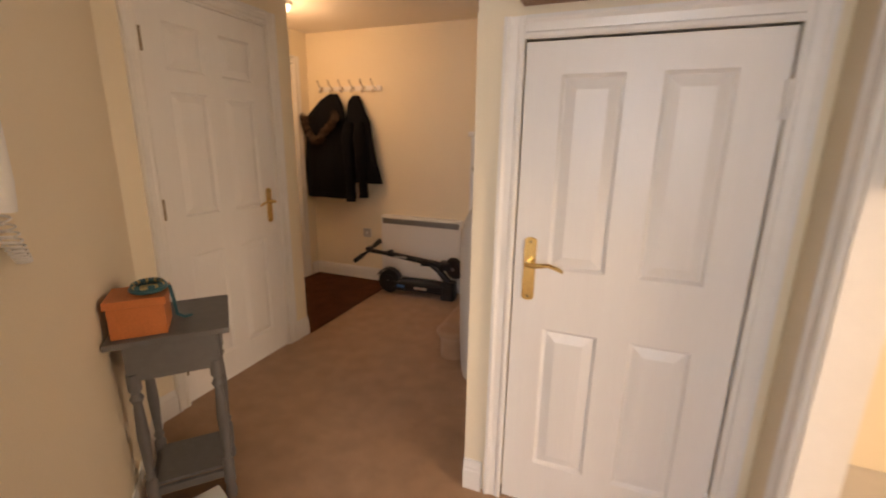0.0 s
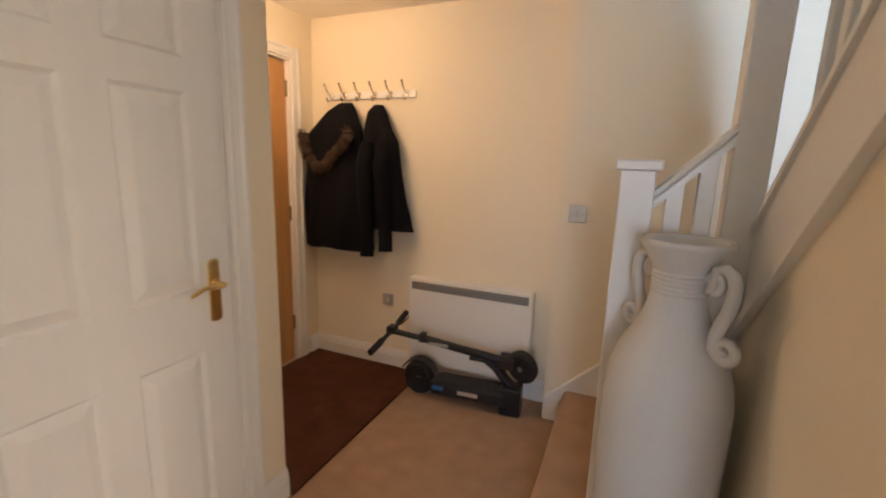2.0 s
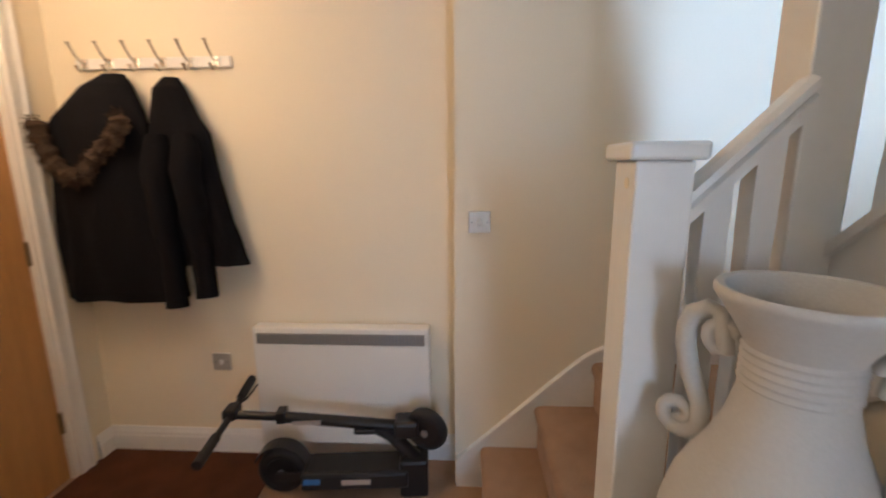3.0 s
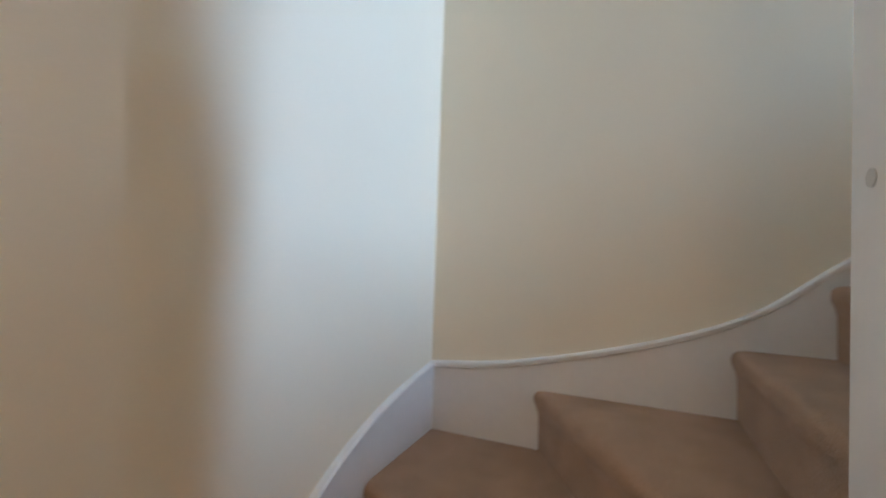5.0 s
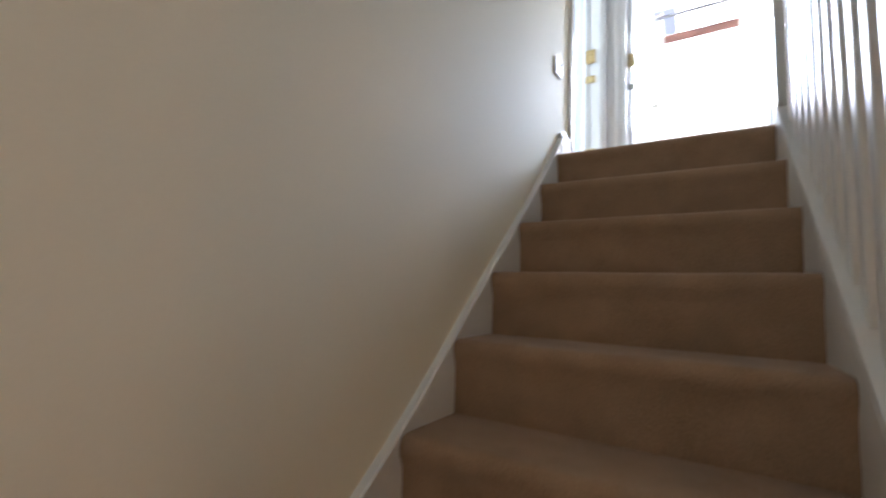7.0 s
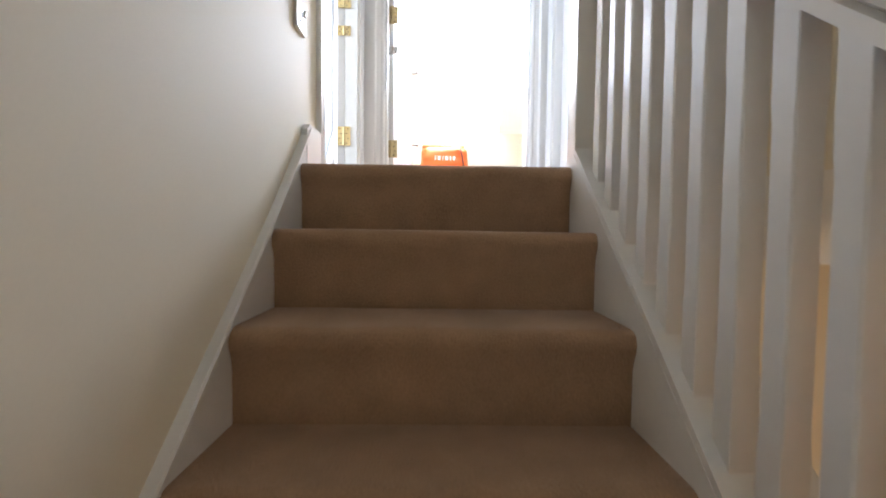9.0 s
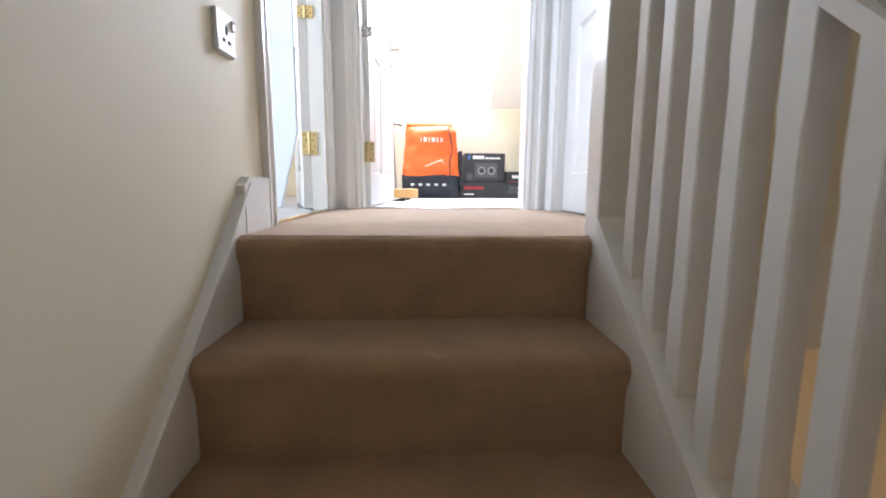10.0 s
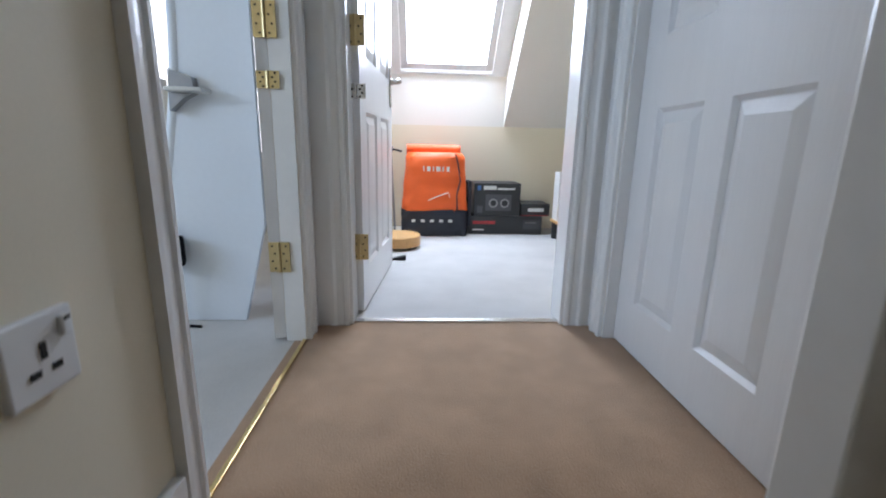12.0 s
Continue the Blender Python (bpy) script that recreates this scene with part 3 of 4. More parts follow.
string_on_wall(smooth_line([(0.88, 0.125), (1.14, 0.368), (1.40, 0.61), (1.50, 0.665), (1.66, 0.745), (1.875, 0.885), (2.14, 0.98), (XW, 1.04)]), 0.34, lambda s, z, t: (s, YS - t, max(z, 0.0)), "wall_string")
up = [(1.69, 2.715)] + [(YN0 + G * k, U - R * k + 0.002) for k in (1, 3, 5)] + [(3.131, 1.443), (3.304, 1.308), (3.481, 1.226), (3.723, 1.15), (4.039, 1.076), (YS, 1.04)]
string_on_wall(smooth_line(up), 0.36, lambda s, z, t: (XW - t, s, z), "wall_string")
bm = bmesh.new()
prism(bm, [(1.56, U), (1.72, U), (1.72, 2.715), (1.69, 2.735), (1.56, 2.735)], XW - 0.02, XW, "x")
part("string_block", bm, WHITE, stair)
# open string of the upper flight
bm = bmesh.new()
ya, yb = 1.80, 3.40
za, zb = U - R * (ya - YN0) / G, U - R * (yb - YN0) / G
prism(bm, [(ya, za + 0.045), (yb, zb + 0.045), (yb, zb - 0.24), (ya, za - 0.24)], XO + 0.015, XI, "x")
open_string = part("open_string", bm, WHITE, stair)
bm = bmesh.new()
prism(bm, [(ya, za + 0.065), (yb, zb + 0.065), (yb, zb + 0.043), (ya, za + 0.043)], XO + 0.003, XI - 0.001, "x")
part("string_cap", bm, WHITE, open_string)
bm = bmesh.new()
prism(bm, [(ya, za - 0.215), (yb, zb - 0.215), (yb, zb - 0.25), (ya, za - 0.25)], XO - 0.006, XO + 0.03, "x")
part("string_moulding", bm, WHITE, open_string)

rail = thing("balustrade", pose(0, 0, 0), "white painted stair balustrade with square newels and balusters", "balustrade", kind="structure")


def newel(x, y, z0, z1, cap=True, w=0.09):
    nw = part("newel", box(bmesh.new(), x - w / 2, y - w / 2, z0, x + w / 2, y + w / 2, z1, 0.004), WHITE, rail)
    if cap:
        part("newel_cap", box(bmesh.new(), x - 0.06, y - 0.06, z1, x + 0.06, y + 0.06, z1 + 0.028, 0.006), WHITE, nw)
    return nw


NX, NY = 1.228, 3.37
newel(NX, NY, 0.0, 1.403)
n2 = newel(1.49, NY + 0.04, 0.0, 2.35, w=0.086)
newel(1.622, 1.762, 2.2, 3.70, w=0.082)
part("peg", tube(bmesh.new(), [(1.49, NY + 0.082, 1.52), (1.49, NY + 0.0845, 1.52)], 0.009, 10), PLATE, n2)
part("peg", tube(bmesh.new(), [(NX - 0.0465, NY - 0.015, 1.368), (NX - 0.04, NY - 0.015, 1.368)], 0.009, 12), CREAM, rail)


def handrail(p, q, w=0.062, h=0.05):
    """A moulded rail between two points with a groove along it."""
    p, q = Vector(p), Vector(q)
    d = (q - p)
    side = Vector((d.y, -d.x, 0)).normalized()
    prof = [(-0.5, -0.5), (0.5, -0.5), (0.5, -0.1), (0.36, 0.0), (0.5, 0.12), (0.46, 0.38), (0.2, 0.5), (-0.2, 0.5), (-0.46, 0.38), (-0.5, 0.12), (-0.36, 0.0), (-0.5, -0.1)]
    bm = bmesh.new()
    A = [bm.verts.new(p + side * (a * w) + Vector((0, 0, b * h))) for a, b in prof]
    B = [bm.verts.new(q + side * (a * w) + Vector((0, 0, b * h))) for a, b in prof]
    bm.faces.new(A), bm.faces.new(B[::-1])
    for i in range(len(prof)):
        j = (i + 1) % len(prof)
        bm.faces.new((A[i], A[j], B[j], B[i]))
    return part("handrail", bm, WHITE, rail)


def baluster(x, y, z0, z1, slope_axis, slope, w=0.041):
    """A square baluster cut to the rake at both ends, slimmed by chamfers that stop short of the ends."""
    bm = bmesh.new()
    e = min(0.13, (z1 - z0) * 0.22)
    rings = []
    for z, half, c in ((z0, w / 2, 0.001), (z0 + e, w / 2, 0.001), (z0 + e + 0.03, w / 2 - 0.0005, 0.003), (z1 - e - 0.03, w / 2 - 0.0005, 0.003), (z1 - e, w / 2, 0.001), (z1, w / 2, 0.001)):
        ends = z in (z0, z1)
        pts = []
        for sx, sy in ((1, 1), (-1, 1), (-1, -1), (1, -1)):
            two = [(sx * half, sy * (half - c)), (sx * (half - c), sy * half)]
            pts += two if sx * sy > 0 else two[::-1]
        rings.append([bm.verts.new((x + a, y + b, z + (slope * (a if slope_axis == "x" else b) if ends else 0))) for a, b in pts])
    bm.faces.new(rings[0][::-1]), bm.faces.new(rings[-1])
    for A, B in zip(rings, rings[1:]):
        for k in range(8):
            bm.faces.new((A[k], A[(k + 1) % 8], B[(k + 1) % 8], B[k]))
    return part("baluster", bm, WHITE, rail)


handrail((NX + 0.045, NY, 1.325), (1.447, NY, 1.5), 0.06, 0.055)
bm = bmesh.new()
prism(bm, [(NX + 0.045, 0.36), (1.447, 0.57), (1.447, 0.795), (NX + 0.045, 0.56)], NY - 0.02, NY + 0.02, "y")
part("lower_string", bm, WHITE, rail)
for x in (1.325, 1.398):
    zt = 1.325 + 0.175 * (x - NX - 0.045) / 0.174
    baluster(x, NY, 0.5 + 1.0 * (x - NX - 0.05), zt - 0.028, "x", 0.9)
BX = 1.62
sl = -R / G


def zs_at(y):
    return U - R * (y - YN0) / G


handrail((BX, 1.80, zs_at(1.80) + 0.80), (BX, 3.40, zs_at(3.40) + 0.80), 0.072, 0.06)
n_b = 17
for i in range(n_b):
    y = 1.911 + 0.0918 * i
    baluster(BX, y, zs_at(y) + 0.062, zs_at(y) + 0.776, "y", sl)


# ---- things: hall ----
def entrance_mat():
    bm = box(bmesh.new(), -0.848, 3.252, 0.0, 0.032, 4.48, 0.012, 0.003)
    solid("entrance_mat", bm, MATB, "dark brown ribbed entrance matting set before the front door", "mat")


def heater():
    h = thing("panel_heater", pose(0.362, 4.45, 0.12), "white electric panel heater with a grey top grille", "heater")
    w, t = 0.398, 0.035
    part("body", box(bmesh.new(), -w, -t, 0, w, t, 0.57, 0.006), HEATW, h)
    g = part("grille", box(bmesh.new(), -w + 0.02, -t - 0.004, 0.495, w - 0.02, -t + 0.002, 0.545), GRILLE, h, "grey slotted grille")
    for i in range(48):
        x = -w + 0.032 + i * (2 * w - 0.064) / 47
        part("slat", box(bmesh.new(), x - 0.004, -t - 0.007, 0.50, x + 0.004, -t - 0.003, 0.54), GREYM, g)
    for s in (-0.3, 0.3):
        part("bracket", box(bmesh.new(), s - 0.02, t, 0.1, s + 0.02, 0.05, 0.5), GRILLE, h)


def wall_plate(name, m, label, cat, socket=False, w=0.086, mat=PLASTIC):
    r = thing(name, m, label, cat)
    part("plate", box(bmesh.new(), -w / 2, -0.011, -0.043, w / 2, 0, 0.043, 0.003), mat, r)
    if socket:
        for x, z, a, b in ((0, 0.006, 0.0035, 0.009), (-0.013, -0.016, 0.006, 0.0035), (0.013, -0.016, 0.006, 0.0035)):
            part("pin_hole", box(bmesh.new(), x - a, -0.0125, z - b, x + a, -0.0105, z + b), DARK, r)
        part("rocker", box(bmesh.new(), 0.022, -0.017, 0.012, 0.034, -0.01, 0.034, 0.002), mat, r)
        part("status_mark", box(bmesh.new(), 0.024, -0.0175, 0.029, 0.032, -0.0165, 0.033), DARK, r)
    else:
        part("rocker", box(bmesh.new(), -0.008, -0.017, -0.013, 0.008, -0.01, 0.013, 0.003), PLASTIC, r)
        for x in (-0.03, 0.03):
            part("screw", tube(bmesh.new(), [(x, -0.0105, 0), (x, -0.0125, 0)], 0.004, 8), GREYM, r)
    return r


def hook_rail():
    r = thing("coat_rail", pose(-0.385, 4.5, 1.822), "white wooden coat rail with six chrome double hooks", "coat rail")
    part("board", box(bmesh.new(), -0.335, -0.018, -0.022, 0.335, 0, 0.022, 0.004), WHITE, r)
    for i in range(6):
        x = -0.295 + 0.114 * i
        h = part("hook", box(bmesh.new(), x - 0.014, -0.024, -0.02, x + 0.014, -0.018, 0.02, 0.003), STEEL, r, "chrome double coat hook")
        part("upper_prong", tube(bmesh.new(), [(x, -0.022, 0.0), (x, -0.045, 0.012), (x, -0.07, 0.04), (x, -0.085, 0.065), (x, -0.088, 0.072)], [0.005, 0.005, 0.005, 0.006, 0.009], 8), STEEL, h, smooth=True)
        part("lower_prong", tube(bmesh.new(), [(x, -0.022, -0.008), (x, -0.035, -0.03), (x, -0.05, -0.035), (x, -0.06, -0.02), (x, -0.062, -0.012)], [0.005, 0.005, 0.005, 0.006, 0.008], 8), STEEL, h, smooth=True)


def cloth_body(levels, seed, n=44, sub=5):
    """A hanging garment: levels of (height, left, right, depth), flat at the wall, folded in front."""
    bm = bmesh.new()
    rows = []
    for (z0, l0, r0, d0), (z1, l1, r1, d1) in zip(levels, levels[1:]):
        for i in range(sub):
            u = i / sub
            rows.append((z0 + (z1 - z0) * u, l0 + (l1 - l0) * u, r0 + (r1 - r0) * u, d0 + (d1 - d0) * u))
    rows.append(levels[-1])
    rings = []
    top = rows[0][0]
    for z, l, r, d in rows:
        c, hw = (l + r) / 2, (r - l) / 2
        ring = []
        fall = min(1.0, (top - z) / 0.5)
        for k in range(n):
            a = 2 * math.pi * k / n
            ca, sa = math.cos(a), math.sin(a)
            x = c + hw * math.copysign(abs(ca) ** 0.8, ca)
            y = -d * max(0.03, 0.5 + 0.5 * sa) if sa > -0.9 else -0.004
            if sa > -0.2:
                f = noise.noise(Vector((x * 13, seed, z * 1.4))) * 0.032 + noise.noise(Vector((x * 30, seed + 4, z * 4))) * 0.012
                y += f * fall
            ring.append(bm.verts.new((x, min(y, -0.003), z + 0.012 * noise.noise(Vector((x * 6, seed, 0))) * (1 if z < levels[-1][0] + 0.05 else 0))))
        rings.append(ring)
    for A, B in zip(rings, rings[1:]):
        for k in range(n):
            bm.faces.new((A[k], A[(k + 1) % n], B[(k + 1) % n], B[k]))
    bm.faces.new(rings[0]), bm.faces.new(rings[-1][::-1])
    return bm


def coats():
    c = thing("hooded_coat", pose(0, 4.48, 0), "black hooded winter coat with brown fur trim, hung on a hook", "coat")
    part("body", cloth_body([(1.775, -0.585, -0.495, 0.05), (1.72, -0.655, -0.445, 0.11), (1.62, -0.755, -0.40, 0.14), (1.56, -0.815, -0.385, 0.15), (1.30, -0.838, -0.345, 0.14), (1.0, -0.842, -0.315, 0.15), (0.83, -0.842, -0.30, 0.15)], 3.1), CLOTH, c, smooth=True)
    rng = random.Random(4)
    bm = bmesh.new()
    keys = [(-0.775, 1.575), (-0.765, 1.50), (-0.73, 1.42), (-0.665, 1.36), (-0.60, 1.38), (-0.54, 1.45), (-0.47, 1.505), (-0.425, 1.56), (-0.43, 1.60)]
    line = []
    for i in range(len(keys) - 1):
        for u in range(5):
            f = u / 5
            line.append(Vector((keys[i][0] + (keys[i + 1][0] - keys[i][0]) * f, -0.165, keys[i][1] + (keys[i + 1][1] - keys[i][1]) * f)))
    tube(bm, line, [0.03 + 0.007 * math.sin(i * 1.9) for i in range(len(line))], 10)
    for _ in range(1500):
        p = rng.choice(line) + Vector((rng.uniform(-0.012, 0.012), 0, rng.uniform(-0.012, 0.012)))
        d = Vector((rng.gauss(0, 1), -abs(rng.gauss(0, 0.8)), rng.gauss(0, 1))).normalized()
        s = d.orthogonal().normalized() * 0.0035
        q = p + d * 0.02
        t = p + d * rng.uniform(0.035, 0.055) + Vector((0, 0, -0.012))
        v = [bm.verts.new(q + s), bm.verts.new(q - s), bm.verts.new(q + d.cross(s)), bm.verts.new(t)]
        bm.faces.new((v[0], v[1], v[3])), bm.faces.new((v[1], v[2], v[3])), bm.faces.new((v[2], v[0], v[3]))
    part("fur_trim", bm, FUR, c, "shaggy brown fur hood trim")
    j = thing("jacket", pose(-0.015, 4.48, 0), "black jacket hung by its collar on a hook", "jacket")
    part("body", cloth_body([(1.757, -0.31, -0.25, 0.05), (1.71, -0.345, -0.215, 0.09), (1.60, -0.365, -0.165, 0.11), (1.53, -0.375, -0.12, 0.12), (1.35, -0.38, -0.095, 0.12), (1.15, -0.385, -0.055, 0.12), (0.98, -0.375, -0.005, 0.11)], 8.7), CLOTH, j, smooth=True)
    for x0, x1, zb in ((-0.30, -0.315, 0.80), (-0.185, -0.175, 0.845)):
        bm = bmesh.new()
        pts = [(x0 + (x1 - x0) * i / 10 + 0.006 * math.sin(i * 2.1), -0.125 - 0.02 * math.sin(i * 0.6), 1.52 + (zb - 1.52) * i / 10) for i in range(11)]
        tube(bm, pts, [0.04, 0.055, 0.057, 0.052, 0.054, 0.051, 0.049, 0.047, 0.045, 0.044, 0.045], 14)
        part("sleeve", bm, CLOTH, j, smooth=True)


def wheel_on(parent, c, r, w, axis):
    """A small scooter wheel: tyre, rim and hub round an axis."""
    c, ax = Vector(c), Vector(axis).normalized()
    u = ax.orthogonal().normalized()
    v = ax.cross(u)
    ring = [c + (u * math.cos(2 * math.pi * k / 28) + v * math.sin(2 * math.pi * k / 28)) * (r - w / 2) for k in range(28)]
    wh = part("wheel", tube(bmesh.new(), ring, w / 2, 10, True), RUBBER, parent, "black rubber tyre", True)
    ring = [c + (u * math.cos(2 * math.pi * k / 28) + v * math.sin(2 * math.pi * k / 28)) * (r - w * 1.05) for k in range(28)]
    part("rim", tube(bmesh.new(), ring, w * 0.16, 6, True), GREYM, wh, "thin grey rim", True)
    part("hub", tube(bmesh.new(), [c - ax * w * 0.45, c + ax * w * 0.45], r * 0.62, 20), BLACKM, wh)
    part("axle_cap", tube(bmesh.new(), [c - ax * w * 0.6, c + ax * w * 0.6], 0.016, 10), GREYM, wh)
    return wh


def scooter():
    y = 4.235
    s = thing("kick_scooter", pose(-0.01, y, 0, 0, 0, 5) @ Matrix.Diagonal((0.93, 1, 1, 1)), "folded black electric kick scooter standing in front of the heater", "scooter")
    wheel_on(s, (0.155, 0, 0.112), 0.11, 0.05, (0, 1, 0.05))
    bm = bmesh.new()
    A, B = [], []
    for k in range(13):
        a = radians(20 + k * 11)
        for lst, rr in ((A, 0.128), (B, 0.12)):
            lst.append([bm.verts.new((0.155 + rr * math.cos(a), yy, 0.112 + rr * math.sin(a))) for yy in (-0.036, 0.036)])
    for k in range(12):
        bm.faces.new((A[k][0], A[k + 1][0], A[k + 1][1], A[k][1]))
        bm.faces.new((B[k][0], B[k][1], B[k + 1][1], B[k + 1][0]))
        for q in (0, 1):
            bm.faces.new((A[k][q], B[k][q], B[k + 1][q], A[k + 1][q]))
    part("mudguard", bm, BLACKM, s)
    dk = part("deck", box(bmesh.new(), 0.255, -0.075, 0.055, 0.74, 0.075, 0.135, 0.014), BLACKM, s)
    part("deck_grip", box(bmesh.new(), 0.29, -0.062, 0.136, 0.70, 0.062, 0.14), RUBBER, dk)
    part("deck_badge", box(bmesh.new(), 0.44, -0.0775, 0.085, 0.57, -0.0755, 0.108), PLATE, dk)
    part("deck_badge", box(bmesh.new(), 0.27, -0.0775, 0.09, 0.345, -0.0755, 0.115), BLUEP, dk, "blue label")
    for sgn in (-1, 1):
        part("fork", box(bmesh.new(), 0.14, sgn * 0.045 - 0.006, 0.09, 0.29, sgn * 0.045 + 0.006, 0.13, 0.003), BLACKM, s)
    part("folding_block", box(bmesh.new(), 0.70, -0.06, 0.0, 0.83, 0.06, 0.17, 0.012), BLACKM, s)
    part("neck", tube(bmesh.new(), [(0.78, 0, 0.14), (0.66, -0.01, 0.27), (0.565, -0.02, 0.335)], [0.034, 0.028, 0.026], 12), BLACKM, s, smooth=True)
    st = part("stem", tube(bmesh.new(), [(-0.03, -0.03, 0.395), (0.18, -0.03, 0.379), (0.185, -0.03, 0.379), (0.72, -0.02, 0.315)], [0.018, 0.018, 0.023, 0.026], 12), BLACKM, s, smooth=True)
    part("clamp", box(bmesh.new(), 0.165, -0.058, 0.36, 0.205, -0.004, 0.415, 0.006), BLACKM, st)
    part("stem_badge", box(bmesh.new(), 0.235, -0.0565, 0.355, 0.36, -0.0545, 0.373), PLATE, st)
    part("latch", box(bmesh.new(), 0.50, -0.055, 0.30, 0.60, -0.0, 0.325, 0.008), BLACKM, st)
    part("motor_fork", box(bmesh.new(), 0.68, -0.06, 0.275, 0.79, 0.04, 0.35, 0.014), BLACKM, s)
    wheel_on(s, (0.825, -0.02, 0.30), 0.1, 0.06, (0.35, 1, 0.15))
    hb = part("handlebar", tube(bmesh.new(), [(-0.035, -0.30, 0.372), (-0.032, -0.03, 0.40), (-0.035, 0.18, 0.437)], 0.014, 10), BLACKM, s, smooth=True)
    for a, b in (((-0.035, -0.31, 0.371), (-0.034, -0.17, 0.386)), ((-0.034, 0.06, 0.416), (-0.035, 0.19, 0.439))):
        part("grip", tube(bmesh.new(), [a, b], 0.02, 12), RUBBER, hb)
    part("display", box(bmesh.new(), -0.06, -0.07, 0.385, -0.005, 0.01, 0.43, 0.008), BLACKM, hb)
    part("brake_lever", tube(bmesh.new(), [(-0.03, 0.0, 0.415), (0.0, 0.05, 0.42), (0.015, 0.13, 0.44)], 0.005, 6), BLACKM, hb)


def vase():
    v = thing("floor_vase", pose(1.346, 3.17, 0, 0, 0, -46), "tall matt grey-white floor vase with scrolled handles", "vase")
    prof = [(0.0005, 0.0), (0.105, 0.0), (0.118, 0.015), (0.128, 0.08), (0.138, 0.25), (0.143, 0.5), (0.147, 0.74), (0.148, 0.83), (0.145, 0.87), (0.141, 0.905), (0.130, 0.945), (0.112, 0.985), (0.091, 1.022), (0.074, 1.062), (0.0635, 1.105)]
    for i in range(5):
        z = 1.118 + i * 0.011
        prof += [(0.062, z), (0.065, z + 0.004), (0.062, z + 0.009)]
    prof += [(0.066, 1.18), (0.077, 1.2), (0.089, 1.218), (0.097, 1.23), (0.101, 1.236), (0.1015, 1.242), (0.098, 1.247), (0.089, 1.245), (0.073, 1.222), (0.058, 1.18), (0.052, 1.1), (0.0005, 1.08)]
    part("body", lathe(bmesh.new(), prof, 64), VASE, v, smooth=True)
    pts, rs = [], []
    for k in range(18):                     # inner curl under the rim, opening outwards
        a = radians(-330 + 25 * k)
        rad = 0.006 + 0.019 * k / 17
        pts.append((0.083 + rad * math.cos(-a), 1.163 + rad * math.sin(-a)))
        rs.append(0.006 + 0.006 * k / 17)
    pts += [(0.09, 1.193), (0.108, 1.197), (0.125, 1.186), (0.133, 1.165), (0.133, 1.135), (0.124, 1.1), (0.112, 1.07), (0.104, 1.045)]
    rs += [0.0125, 0.013, 0.0135, 0.014, 0.014, 0.014, 0.014, 0.0135]
    for k in range(20):                     # outer curl on the shoulder
        a = radians(190 + 26 * k)
        rad = 0.03 - 0.023 * k / 19
        pts.append((0.133 + rad * math.cos(a), 1.022 + rad * math.sin(a)))
        rs.append(0.0135 - 0.007 * k / 19)
    for s in (-1, 1):
        part("handle", tube(bmesh.new(), [(s * x, 0, z) for x, z in pts[6:]], rs[6:], 10), VASE, v, "scrolled handle", True)


